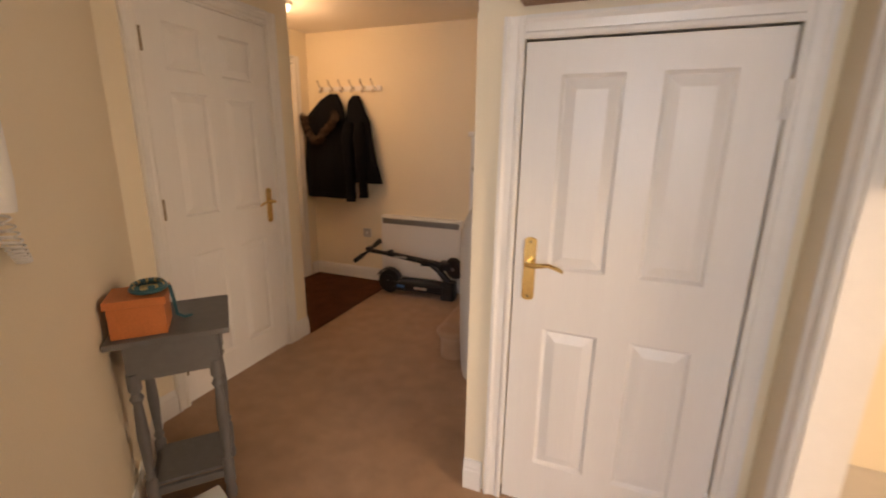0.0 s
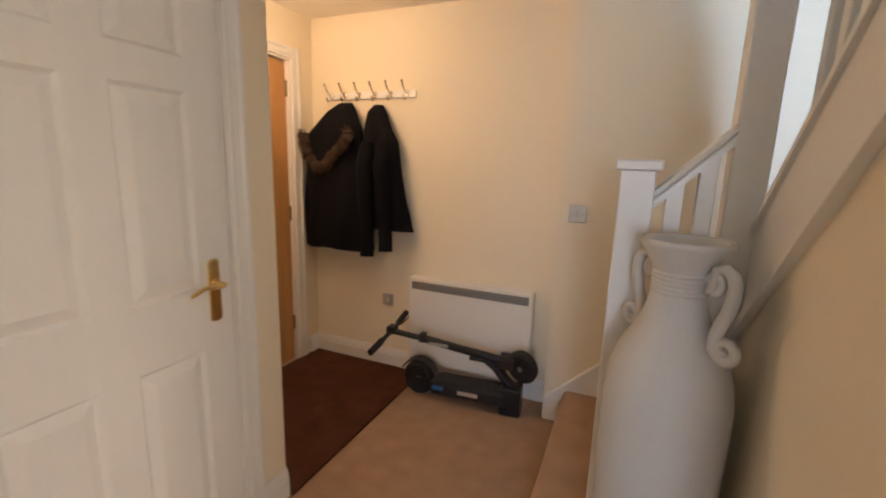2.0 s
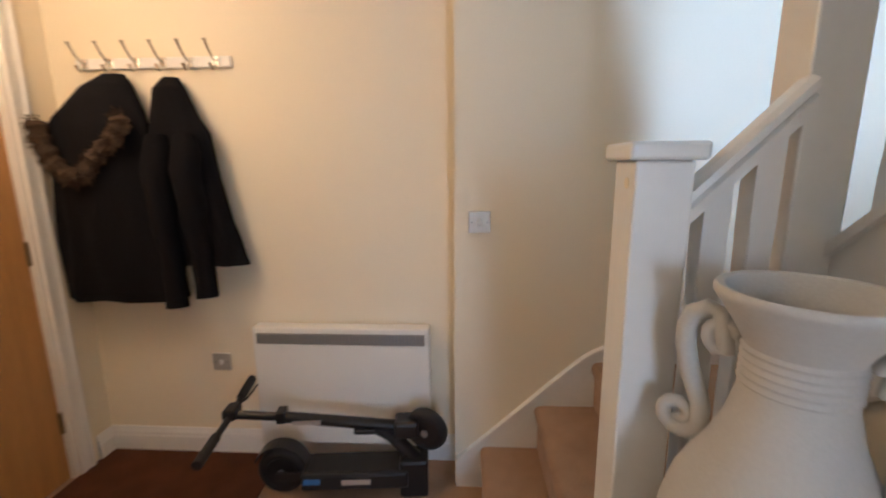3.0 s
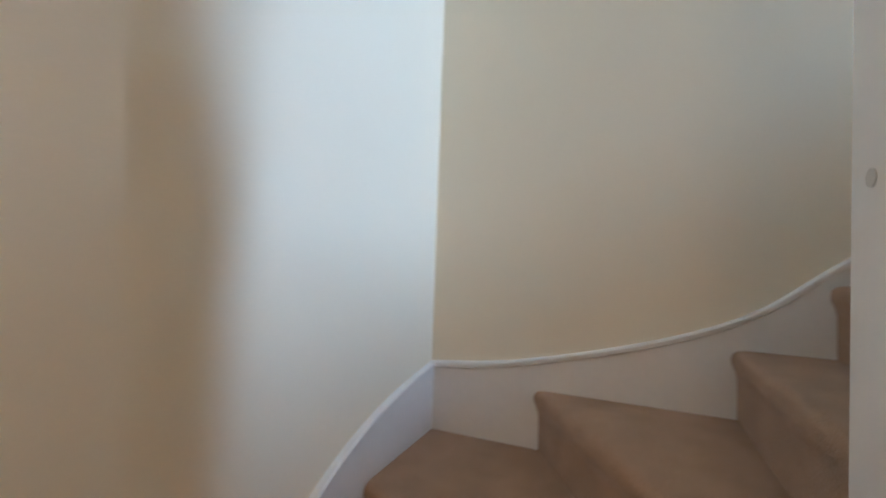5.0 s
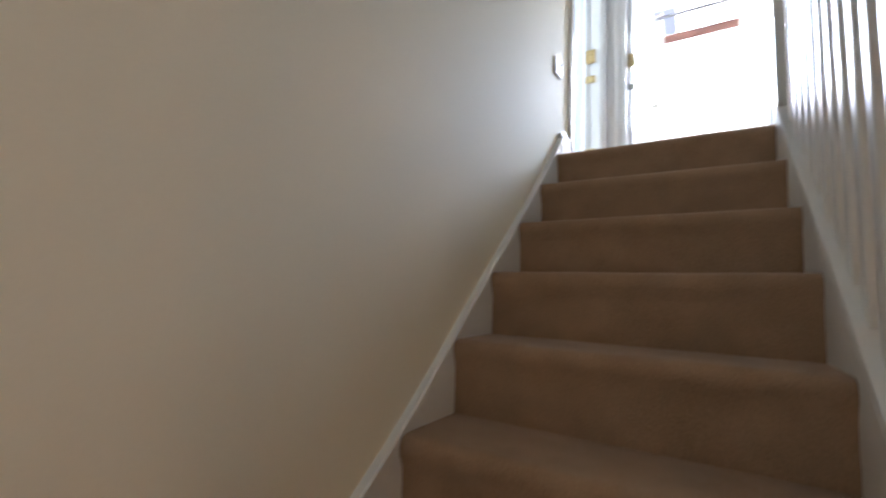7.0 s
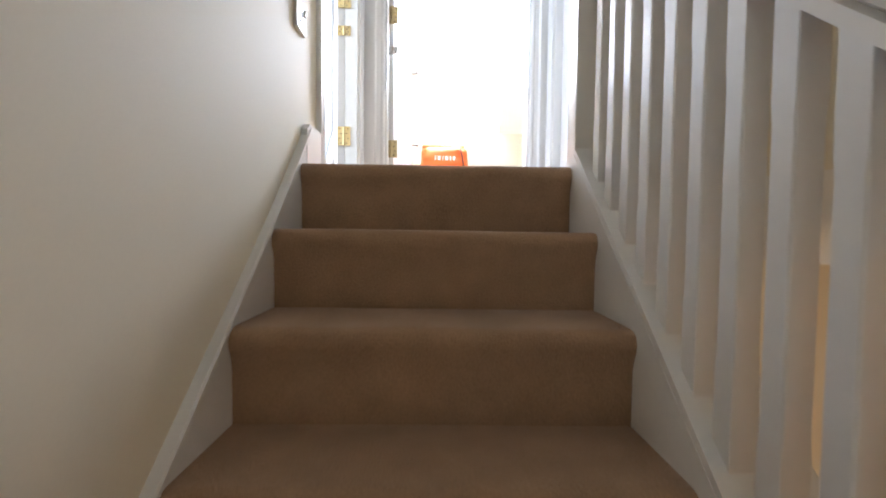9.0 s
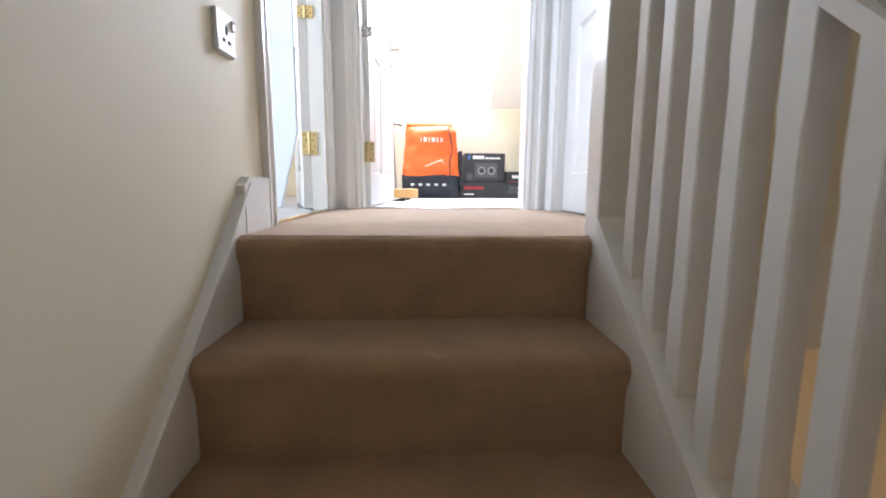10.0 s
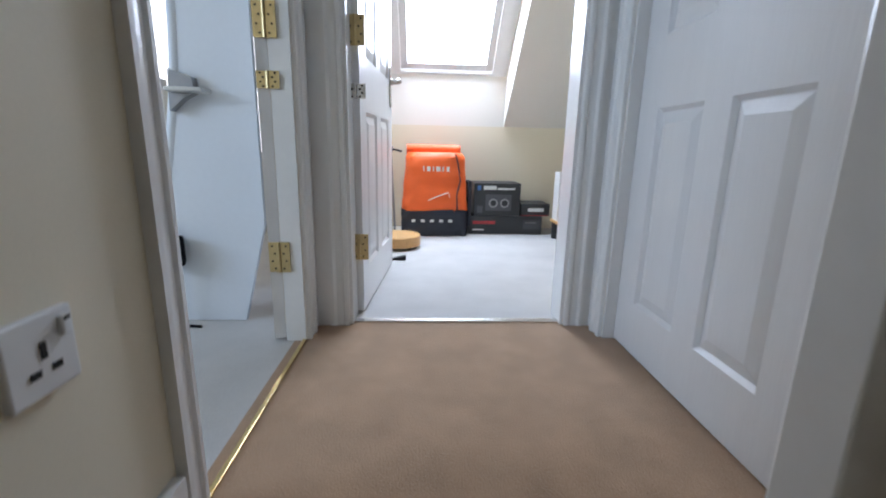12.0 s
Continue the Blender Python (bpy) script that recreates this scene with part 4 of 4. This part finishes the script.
def side_table():
    t = thing("side_table", pose(0.513, 1.91, 0, 0, 0, -42), "small grey painted wooden side table with turned legs", "table")
    h = 0.182
    part("tabletop", box(bmesh.new(), -h, -h, 0.715, h, h, 0.737, 0.004), GREYP, t)
    for a in ((-0.14, -0.14, 0.14, -0.122), (-0.14, 0.122, 0.14, 0.14), (0.122, -0.122, 0.14, 0.122), (-0.14, -0.122, -0.122, 0.122)):
        part("apron", box(bmesh.new(), a[0], a[1], 0.575, a[2], a[3], 0.714), GREYP, t)
    dr = part("drawer_front", box(bmesh.new(), -0.1, 0.1405, 0.59, 0.1, 0.148, 0.70, 0.002), GREYP, t)
    part("knob", lathe(bmesh.new(), [(0.005, 0), (0.005, 0.008), (0.012, 0.014), (0.013, 0.02), (0.008, 0.027), (0.001, 0.028)], 14), BLACKM, dr, "dark round knob", True)
    dr.children[0].matrix_local = pose(0, 0.148, 0.66, -90)
    leg = [(0.019, 0.0), (0.022, 0.03), (0.016, 0.06), (0.021, 0.075), (0.021, 0.16), (0.013, 0.175), (0.02, 0.19), (0.013, 0.205), (0.016, 0.28), (0.02, 0.36), (0.016, 0.45), (0.013, 0.485), (0.022, 0.505), (0.013, 0.525), (0.021, 0.54), (0.021, 0.60)]
    for x in (-1, 1):
        for y in (-1, 1):
            part("leg", lathe(bmesh.new(), leg, 16, (x * 0.125, y * 0.125, 0)), GREYP, t, smooth=True)
    for a in ((-0.11, -0.135, 0.11, -0.115), (-0.11, 0.115, 0.11, 0.135), (-0.135, -0.11, -0.115, 0.11), (0.115, -0.11, 0.135, 0.11)):
        part("stretcher", box(bmesh.new(), a[0], a[1], 0.1, a[2], a[3], 0.13, 0.003), GREYP, t)
    part("shelf", box(bmesh.new(), -0.115, -0.115, 0.131, 0.115, 0.115, 0.143), GREYP, t)
    M = pose(0.513, 1.91, 0, 0, 0, -42)
    b = thing("wooden_box", M @ pose(0.075, -0.082, 0.737), "orange-brown wooden keepsake box on the side table", "box")
    part("body", box(bmesh.new(), -0.075, -0.08, 0, 0.075, 0.08, 0.105, 0.003), ORANGEW, b)
    part("lid", box(bmesh.new(), -0.082, -0.087, 0.106, 0.082, 0.087, 0.132, 0.003), ORANGEW, b)
    n = thing("bead_necklace", M @ pose(0.07, -0.05, 0.869), "coil of dark teal beads with a cord, on the wooden box", "necklace")
    ring = [(0.058 * math.cos(a * math.pi / 14), 0.05 * math.sin(a * math.pi / 14), 0.012) for a in range(28)]
    part("cord", tube(bmesh.new(), ring, 0.008, 8, True), TEAL, n, smooth=True)
    for k in range(28):
        a = 2 * math.pi * k / 28
        bm = bmesh.new()
        bmesh.ops.create_icosphere(bm, subdivisions=1, radius=0.009)
        bmesh.ops.translate(bm, verts=bm.verts, vec=(0.05 * math.cos(a), 0.043 * math.sin(a), 0.024))
        part("bead", bm, STRAW if k % 3 == 0 else TEAL, n)
    part("pad", lathe(bmesh.new(), [(0.001, 0), (0.045, 0), (0.045, 0.01), (0.001, 0.012)], 24), STRAW, n, "woven straw disc")
    part("tail", tube(bmesh.new(), [(0, 0.05, 0.012), (-0.005, 0.06, 0.009), (-0.008, 0.066, -0.04), (-0.012, 0.07, -0.1), (-0.03, 0.09, -0.122), (-0.05, 0.11, -0.1255)], 0.006, 8), TEAL, n, smooth=True)
    m = thing("small_carton", M @ pose(0.2, 0.06, 0.0, 0, 0, 20), "small brown and white carton on the carpet beside the side table", "box")
    part("base", box(bmesh.new(), -0.07, -0.05, 0, 0.07, 0.05, 0.05, 0.002), PINE, m)
    part("top", box(bmesh.new(), -0.07, -0.05, 0.051, 0.02, 0.05, 0.062, 0.002), PLASTIC, m)


def wall_phone():

    M = pose(0.0 + 1.22 * 0.778, 2.12 - 1.10 * 0.778, 1.255, 0, 0, math.degrees(math.atan2(-1.10, 1.22)) + 180)
    p = thing("door_phone", M, "white wall intercom handset with a coiled cord", "intercom")
    part("base", box(bmesh.new(), -0.05, -0.032, -0.02, 0.05, 0.0, 0.2, 0.008), PLASTIC, p)
    part("handset", tube(bmesh.new(), [(0.0, -0.05, 0.0), (0.0, -0.06, 0.05), (0.0, -0.06, 0.14), (0.0, -0.05, 0.19)], [0.026, 0.02, 0.02, 0.026], 12), PLASTIC, p, smooth=True)
    pts = []
    for i in range(260):
        u = i / 259
        bx = 0.02 + 0.11 * math.sin(u * math.pi) - 0.02 * u
        bz = -0.02 - 0.15 * math.sin(u * math.pi)
        a = u * 2 * math.pi * 26
        pts.append((bx + 0.011 * math.cos(a), -0.03 + 0.011 * math.sin(a), bz + 0.0004 * i))
    part("coiled_cord", tube(bmesh.new(), pts, 0.0024, 5), PLASTIC, p, "white coiled cord", True)


def ceiling_lamp(x, y):
    c = thing("ceiling_lamp", pose(x, y, H), "flush ceiling lamp with a warm glowing dome", "lamp")
    part("base", lathe(bmesh.new(), [(0.12, -0.025), (0.125, -0.02), (0.125, 0.0), (0.001, 0.0)], 32), PLASTIC, c, smooth=True)
    part("shade", lathe(bmesh.new(), [(0.001, -0.085), (0.05, -0.08), (0.09, -0.06), (0.112, -0.03), (0.112, -0.025)], 32), LAMPG, c, "glowing glass dome", True)


entrance_mat()
heater()
wall_plate("wall_socket", pose(-0.238, 4.5, 0.485), "grey-white wall outlet plate above the skirting", "socket", False, mat=PLATE)
wall_plate("light_switch", pose(0.974, YS, 1.175), "satin metal light switch on the stair-end wall", "light switch", False, mat=PLATE)
hook_rail()
coats()
scooter()
vase()
side_table()
wall_phone()
ceiling_lamp(-0.42, 3.62)

# ---- things: upstairs ----
wall_plate("power_socket", pose(XW, 1.748, 3.042, 0, 0, -90), "white plastic power socket with a switch beside the nursery door", "socket", True)


def roof_window():
    w = thing("window_1", pose(1.92, -1.5, 3.835, 45), "open white roof window in the sloped ceiling", "window", kind="structure")
    hw, L = 0.48, 1.2
    for a, b in ((-hw, -0.365), (0.365, hw)):
        part("window_lining", box(bmesh.new(), a, 0, -0.01, b, L, 0.02), WHITE, w)
    part("window_lining", box(bmesh.new(), -0.365, 0, -0.01, 0.365, 0.02, 0.02), WHITE, w)
    for a in ((-0.365, 0.02, -0.31, L), (0.31, 0.02, 0.365, L), (-0.31, 0.02, 0.31, 0.075)):
        part("sash", box(bmesh.new(), a[0], a[1], 0.022, a[2], a[3], 0.06, 0.004), WHITE, w)
    part("sash_head", box(bmesh.new(), -0.365, 0.90, 0.03, 0.365, 0.98, 0.06, 0.004), REDW, w, "pinkish wooden sash head")
    part("vent_bar", box(bmesh.new(), -0.365, 1.15, 0.0, 0.365, 1.175, 0.03), GREYM, w)


def bag():
    b = thing("kayak_bag", pose(2.01, -1.22, U), "orange and navy nylon kit bag standing against the knee wall", "bag")

    def sack(z0, z1, hw0, hw1, d0, d1, seed, n=40, m=14):
        bm = bmesh.new()
        rings = []
        for i in range(m + 1):
            u = i / m
            z = z0 + (z1 - z0) * u
            hw, d = hw0 + (hw1 - hw0) * u, d0 + (d1 - d0) * u
            if i in (0, m) and z1 > 0.3:
                hw, d = hw * (1 if i == 0 else 0.93), d * (1 if i == 0 else 0.7)
            ring = []
            for k in range(n):
                a = 2 * math.pi * k / n
                ca, sa = math.cos(a), math.sin(a)
                x = hw * math.copysign(abs(ca) ** 0.45, ca)
                y = d * math.copysign(abs(sa) ** 0.5, sa)
                w = 0.034 * noise.noise(Vector((x * 7, z * 9, seed + sa))) + 0.014 * noise.noise(Vector((x * 20, z * 22, seed)))
                ring.append(bm.verts.new((x * (1 + w), y + w * 1.2 - 0.072 * max(0, z - 0.2), z + (0.03 * noise.noise(Vector((x * 5, 1, seed))) if i == m else 0))))
            rings.append(ring)
        for A, B in zip(rings, rings[1:]):
            for k in range(n):
                bm.faces.new((A[k], A[(k + 1) % n], B[(k + 1) % n], B[k]))
        bm.faces.new(rings[0][::-1]), bm.faces.new(rings[-1])
        return bm
    lo = part("base_panel", sack(0.0, 0.2, 0.25, 0.258, 0.13, 0.14, 2.0), NAVY, b, "navy lower panel", True)
    hi = part("body", sack(0.195, 0.625, 0.258, 0.225, 0.14, 0.11, 5.0), ORANGE, b, "bright orange nylon body", True)
    part("rolled_mat", tube(bmesh.new(), [(-0.2, -0.1, 0.645), (0.22, -0.1, 0.648)], 0.04, 18), ORANGE, b, "orange rolled top", True)
    part("side_pocket", box(bmesh.new(), -0.285, -0.1, 0.06, -0.25, 0.06, 0.42, 0.014), NAVY, b)
    for i, w in enumerate((0.008, 0.026, 0.008, 0.03, 0.012, 0.02)):
        x = 0.085 - i * 0.036
        part("wordmark", box(bmesh.new(), x - w / 2, 0.108, 0.49, x + w / 2, 0.128, 0.525), PRINT, hi)
    part("leaf_mark", tube(bmesh.new(), [(0.1, 0.129, 0.25), (0.04, 0.138, 0.28), (-0.03, 0.138, 0.31), (-0.1, 0.13, 0.335), (-0.11, 0.13, 0.30), (-0.06, 0.137, 0.262), (0.02, 0.137, 0.248)], 0.004, 6, True), PRINT, hi)
    for x in (0.16, 0.09, 0.02, -0.05, -0.12):
        part("size_mark", box(bmesh.new(), x - 0.015, 0.125, 0.11, x + 0.015, 0.146, 0.128), PRINT, lo)
    part("piping", tube(bmesh.new(), [(-0.17, 0.136, 0.2), (-0.165, 0.128, 0.32), (-0.19, 0.116, 0.42), (-0.17, 0.095, 0.55), (-0.15, 0.07, 0.62)], 0.005, 6), NAVY, hi)


def carton(name, x0, x1, y0, y1, z0, h, label, marks):
    c = thing(name, pose((x0 + x1) / 2, (y0 + y1) / 2, z0), label, "box", "cartons in the bedroom")
    hw, hd = (x1 - x0) / 2, (y1 - y0) / 2
    part("body", box(bmesh.new(), -hw, -hd, 0, hw, hd, h, 0.002), CARDB, c)
    part("lid_seam", box(bmesh.new(), -hw + 0.004, -0.002, h, hw - 0.004, 0.002, h + 0.001), CARDG, c)
    for a, b, p, q, mat in marks:
        part("print", box(bmesh.new(), a * hw, hd, p * h, b * hw, hd + 0.0012, q * h), mat, c)
    return c


def bedroom_things():
    yb, yf = -1.47, -1.2
    c = carton("speaker_carton", 1.335, 1.70, yb, yf, U + 0.147, 0.255, "black printed loudspeaker carton stacked on a flat carton",
               [(-0.75, -0.0, 0.80, 0.86, PRINT), (0.72, 0.86, 0.78, 0.92, BLUEP), (0.05, 0.60, 0.80, 0.92, PRINT), (0.62, 0.86, 0.08, 0.3, CARDG), (-0.62, 0.5, 0.16, 0.66, CARDG)])
    for x in (0.03, -0.06):
        part("speaker_picture", tube(bmesh.new(), [(x, 0.137, 0.1), (x, 0.1385, 0.1)], 0.036, 20), GREYM, c)
        part("cone_picture", tube(bmesh.new(), [(x, 0.1385, 0.1), (x, 0.1395, 0.1)], 0.024, 20), CARDB, c)
    carton("mixer_carton", 1.15, 1.75, yb, yf, U, 0.145, "long black carton with red print on the bedroom carpet",
           [(0.25, 0.85, 0.55, 0.72, REDP), (-0.95, -0.5, 0.3, 0.8, CARDG), (-0.85, -0.55, 0.62, 0.68, PRINT), (0.55, 0.85, 0.2, 0.28, PRINT)])
    carton("small_black_carton", 1.09, 1.32, yb, yf - 0.02, U + 0.147, 0.095, "small black carton with a pale label",
           [(-0.6, 0.5, 0.35, 0.65, PRINT), (-0.96, 0.96, 0.0, 0.06, REDP)])
    k = thing("low_stool", pose(0.95, -0.98, U), "low black-legged stool with a pale wooden top", "stool")
    part("seat", box(bmesh.new(), -0.16, -0.14, 0.125, 0.16, 0.14, 0.145, 0.004), PINE, k)
    for x in (-0.11, 0.11):
        for yy in (-0.09, 0.09):
            part("leg", tube(bmesh.new(), [(x, yy, 0), (x, yy, 0.125)], [0.045, 0.05], 12), RUBBER, k, smooth=True)
    w = thing("white_carton", pose(1.0, -1.05, U + 0.145), "tall white carton on the low stool", "box", "cartons in the bedroom")
    part("body", box(bmesh.new(), -0.1, -0.06, 0, 0.1, 0.06, 0.36, 0.002), PLASTIC, w)
    part("grip_hole", box(bmesh.new(), -0.04, 0.06, 0.12, 0.02, 0.0612, 0.15), DARK, w)
    t = thing("balance_board", pose(2.27, -0.72, U), "round pale wooden disc on short feet", "wooden disc")
    part("disc", lathe(bmesh.new(), [(0.001, 0.015), (0.15, 0.015), (0.155, 0.02), (0.155, 0.08), (0.15, 0.085), (0.001, 0.085)], 48), PINE, t, smooth=True)
    for k in range(4):
        a = radians(45 + 90 * k)
        part("foot", tube(bmesh.new(), [(0.11 * math.cos(a), 0.11 * math.sin(a), 0), (0.11 * math.cos(a), 0.11 * math.sin(a), 0.016)], 0.015, 10), RUBBER, t)
    d = thing("door_wedge", pose(2.25, -0.36, U), "small black rubber door wedge on the carpet", "door stop")
    bm = bmesh.new()
    prism(bm, [(-0.05, 0), (0.05, 0), (0.05, 0.006), (-0.05, 0.028)], -0.018, 0.018, "y")
    part("wedge", bm, RUBBER, d)
    tr = thing("tripod", pose(2.36, -1.2, U), "folded grey tripod stood upright beside the kit bag", "tripod")
    for x, yy in ((-0.045, 0.03), (0.03, 0.05), (0.0, -0.05)):
        lg = part("leg", tube(bmesh.new(), [(x, yy, 0), (x * 0.3, yy * 0.3, 0.62)], [0.008, 0.011], 8), GREYM, tr)
        part("rubber_foot", tube(bmesh.new(), [(x, yy, 0), (x * 0.97, yy * 0.97, 0.03)], 0.011, 8), RUBBER, lg)
    hd = part("head", box(bmesh.new(), -0.03, -0.025, 0.62, 0.03, 0.025, 0.67, 0.006), GREYM, tr)
    part("pan_handle", tube(bmesh.new(), [(0, 0, 0.65), (-0.06, 0.03, 0.64), (-0.1, 0.05, 0.63)], 0.007, 8), BLACKM, hd)


def nursery_things():
    p = thing("leaning_panel", pose(2.665, 0.57, U), "large white curved-edge plastic panel leaning beside the nursery door", "panel")
    bm = bmesh.new()
    rim = [(0.0, 0.37), (0.32, 0.385), (0.6, 0.33), (0.85, 0.285), (1.11, 0.265), (1.74, 0.25)]
    out = [(0.11, 0.0), (0.36, 0.0)] + [(x, z) for z, x in smooth_line(rim, 20)] + [(0.016, 1.74), (0.016, 0.37)]
    prism(bm, out, -0.012, 0.012, "y")
    part("sheet", bm, PANELW, p)
    edge = [(x, 0.0, z) for x, z in out[2:23]]
    part("rolled_edge", tube(bmesh.new(), edge, 0.02, 10), PANELW, p, smooth=True)
    br = part("bracket", box(bmesh.new(), 0.16, 0.012, 0.82, 0.28, 0.085, 0.835, 0.004), PLATE, p, "grey shelf bracket")
    bm = bmesh.new()
    prism(bm, [(0.285, 0.76), (0.24, 0.80), (0.20, 0.82), (0.205, 0.87), (0.28, 0.895)], 0.013, 0.05, "y")
    part("gusset", bm, GREYM, br)
    c = thing("baby_cot", pose(3.95, 0.25, U), "white slatted wooden cot in the nursery", "cot")
    for y in (-0.3, 0.3):
        for z in (0.25, 0.88):
            part("cot_rail", box(bmesh.new(), -0.6, y - 0.015, z, 0.6, y + 0.015, z + 0.05, 0.004), WHITE, c)
        for i in range(12):
            x = -0.53 + i * 1.06 / 11
            part("slat", box(bmesh.new(), x - 0.02, y - 0.008, 0.30, x + 0.02, y + 0.008, 0.88), WHITE, c)
        for x in (-0.6, 0.6):
            part("post", box(bmesh.new(), x - 0.025, y - 0.025, 0, x + 0.025, y + 0.025, 0.95, 0.004), WHITE, c)
    part("mattress", box(bmesh.new(), -0.57, -0.28, 0.3, 0.57, 0.28, 0.40, 0.03), PLASTIC, c)
    k = thing("black_bag", pose(3.005, 0.63, U), "small black bag hung on the panel's edge", "bag")
    part("body", box(bmesh.new(), -0.05, -0.03, 0.22, 0.04, 0.03, 0.34, 0.02), CLOTH, k)
    part("strap", tube(bmesh.new(), [(0.03, 0.02, 0.23), (-0.01, 0.036, 0.27), (-0.03, 0.036, 0.31), (-0.02, 0.02, 0.345)], 0.006, 6), PLATE, k, "grey strap")
    part("trailing_strap", tube(bmesh.new(), [(0, 0.0, 0.23), (0.02, 0.01, 0.1), (0.0, 0.02, 0.006), (-0.1, 0.03, 0.006)], 0.006, 6), CLOTH, k)


roof_window()
bag()
bedroom_things()
nursery_things()
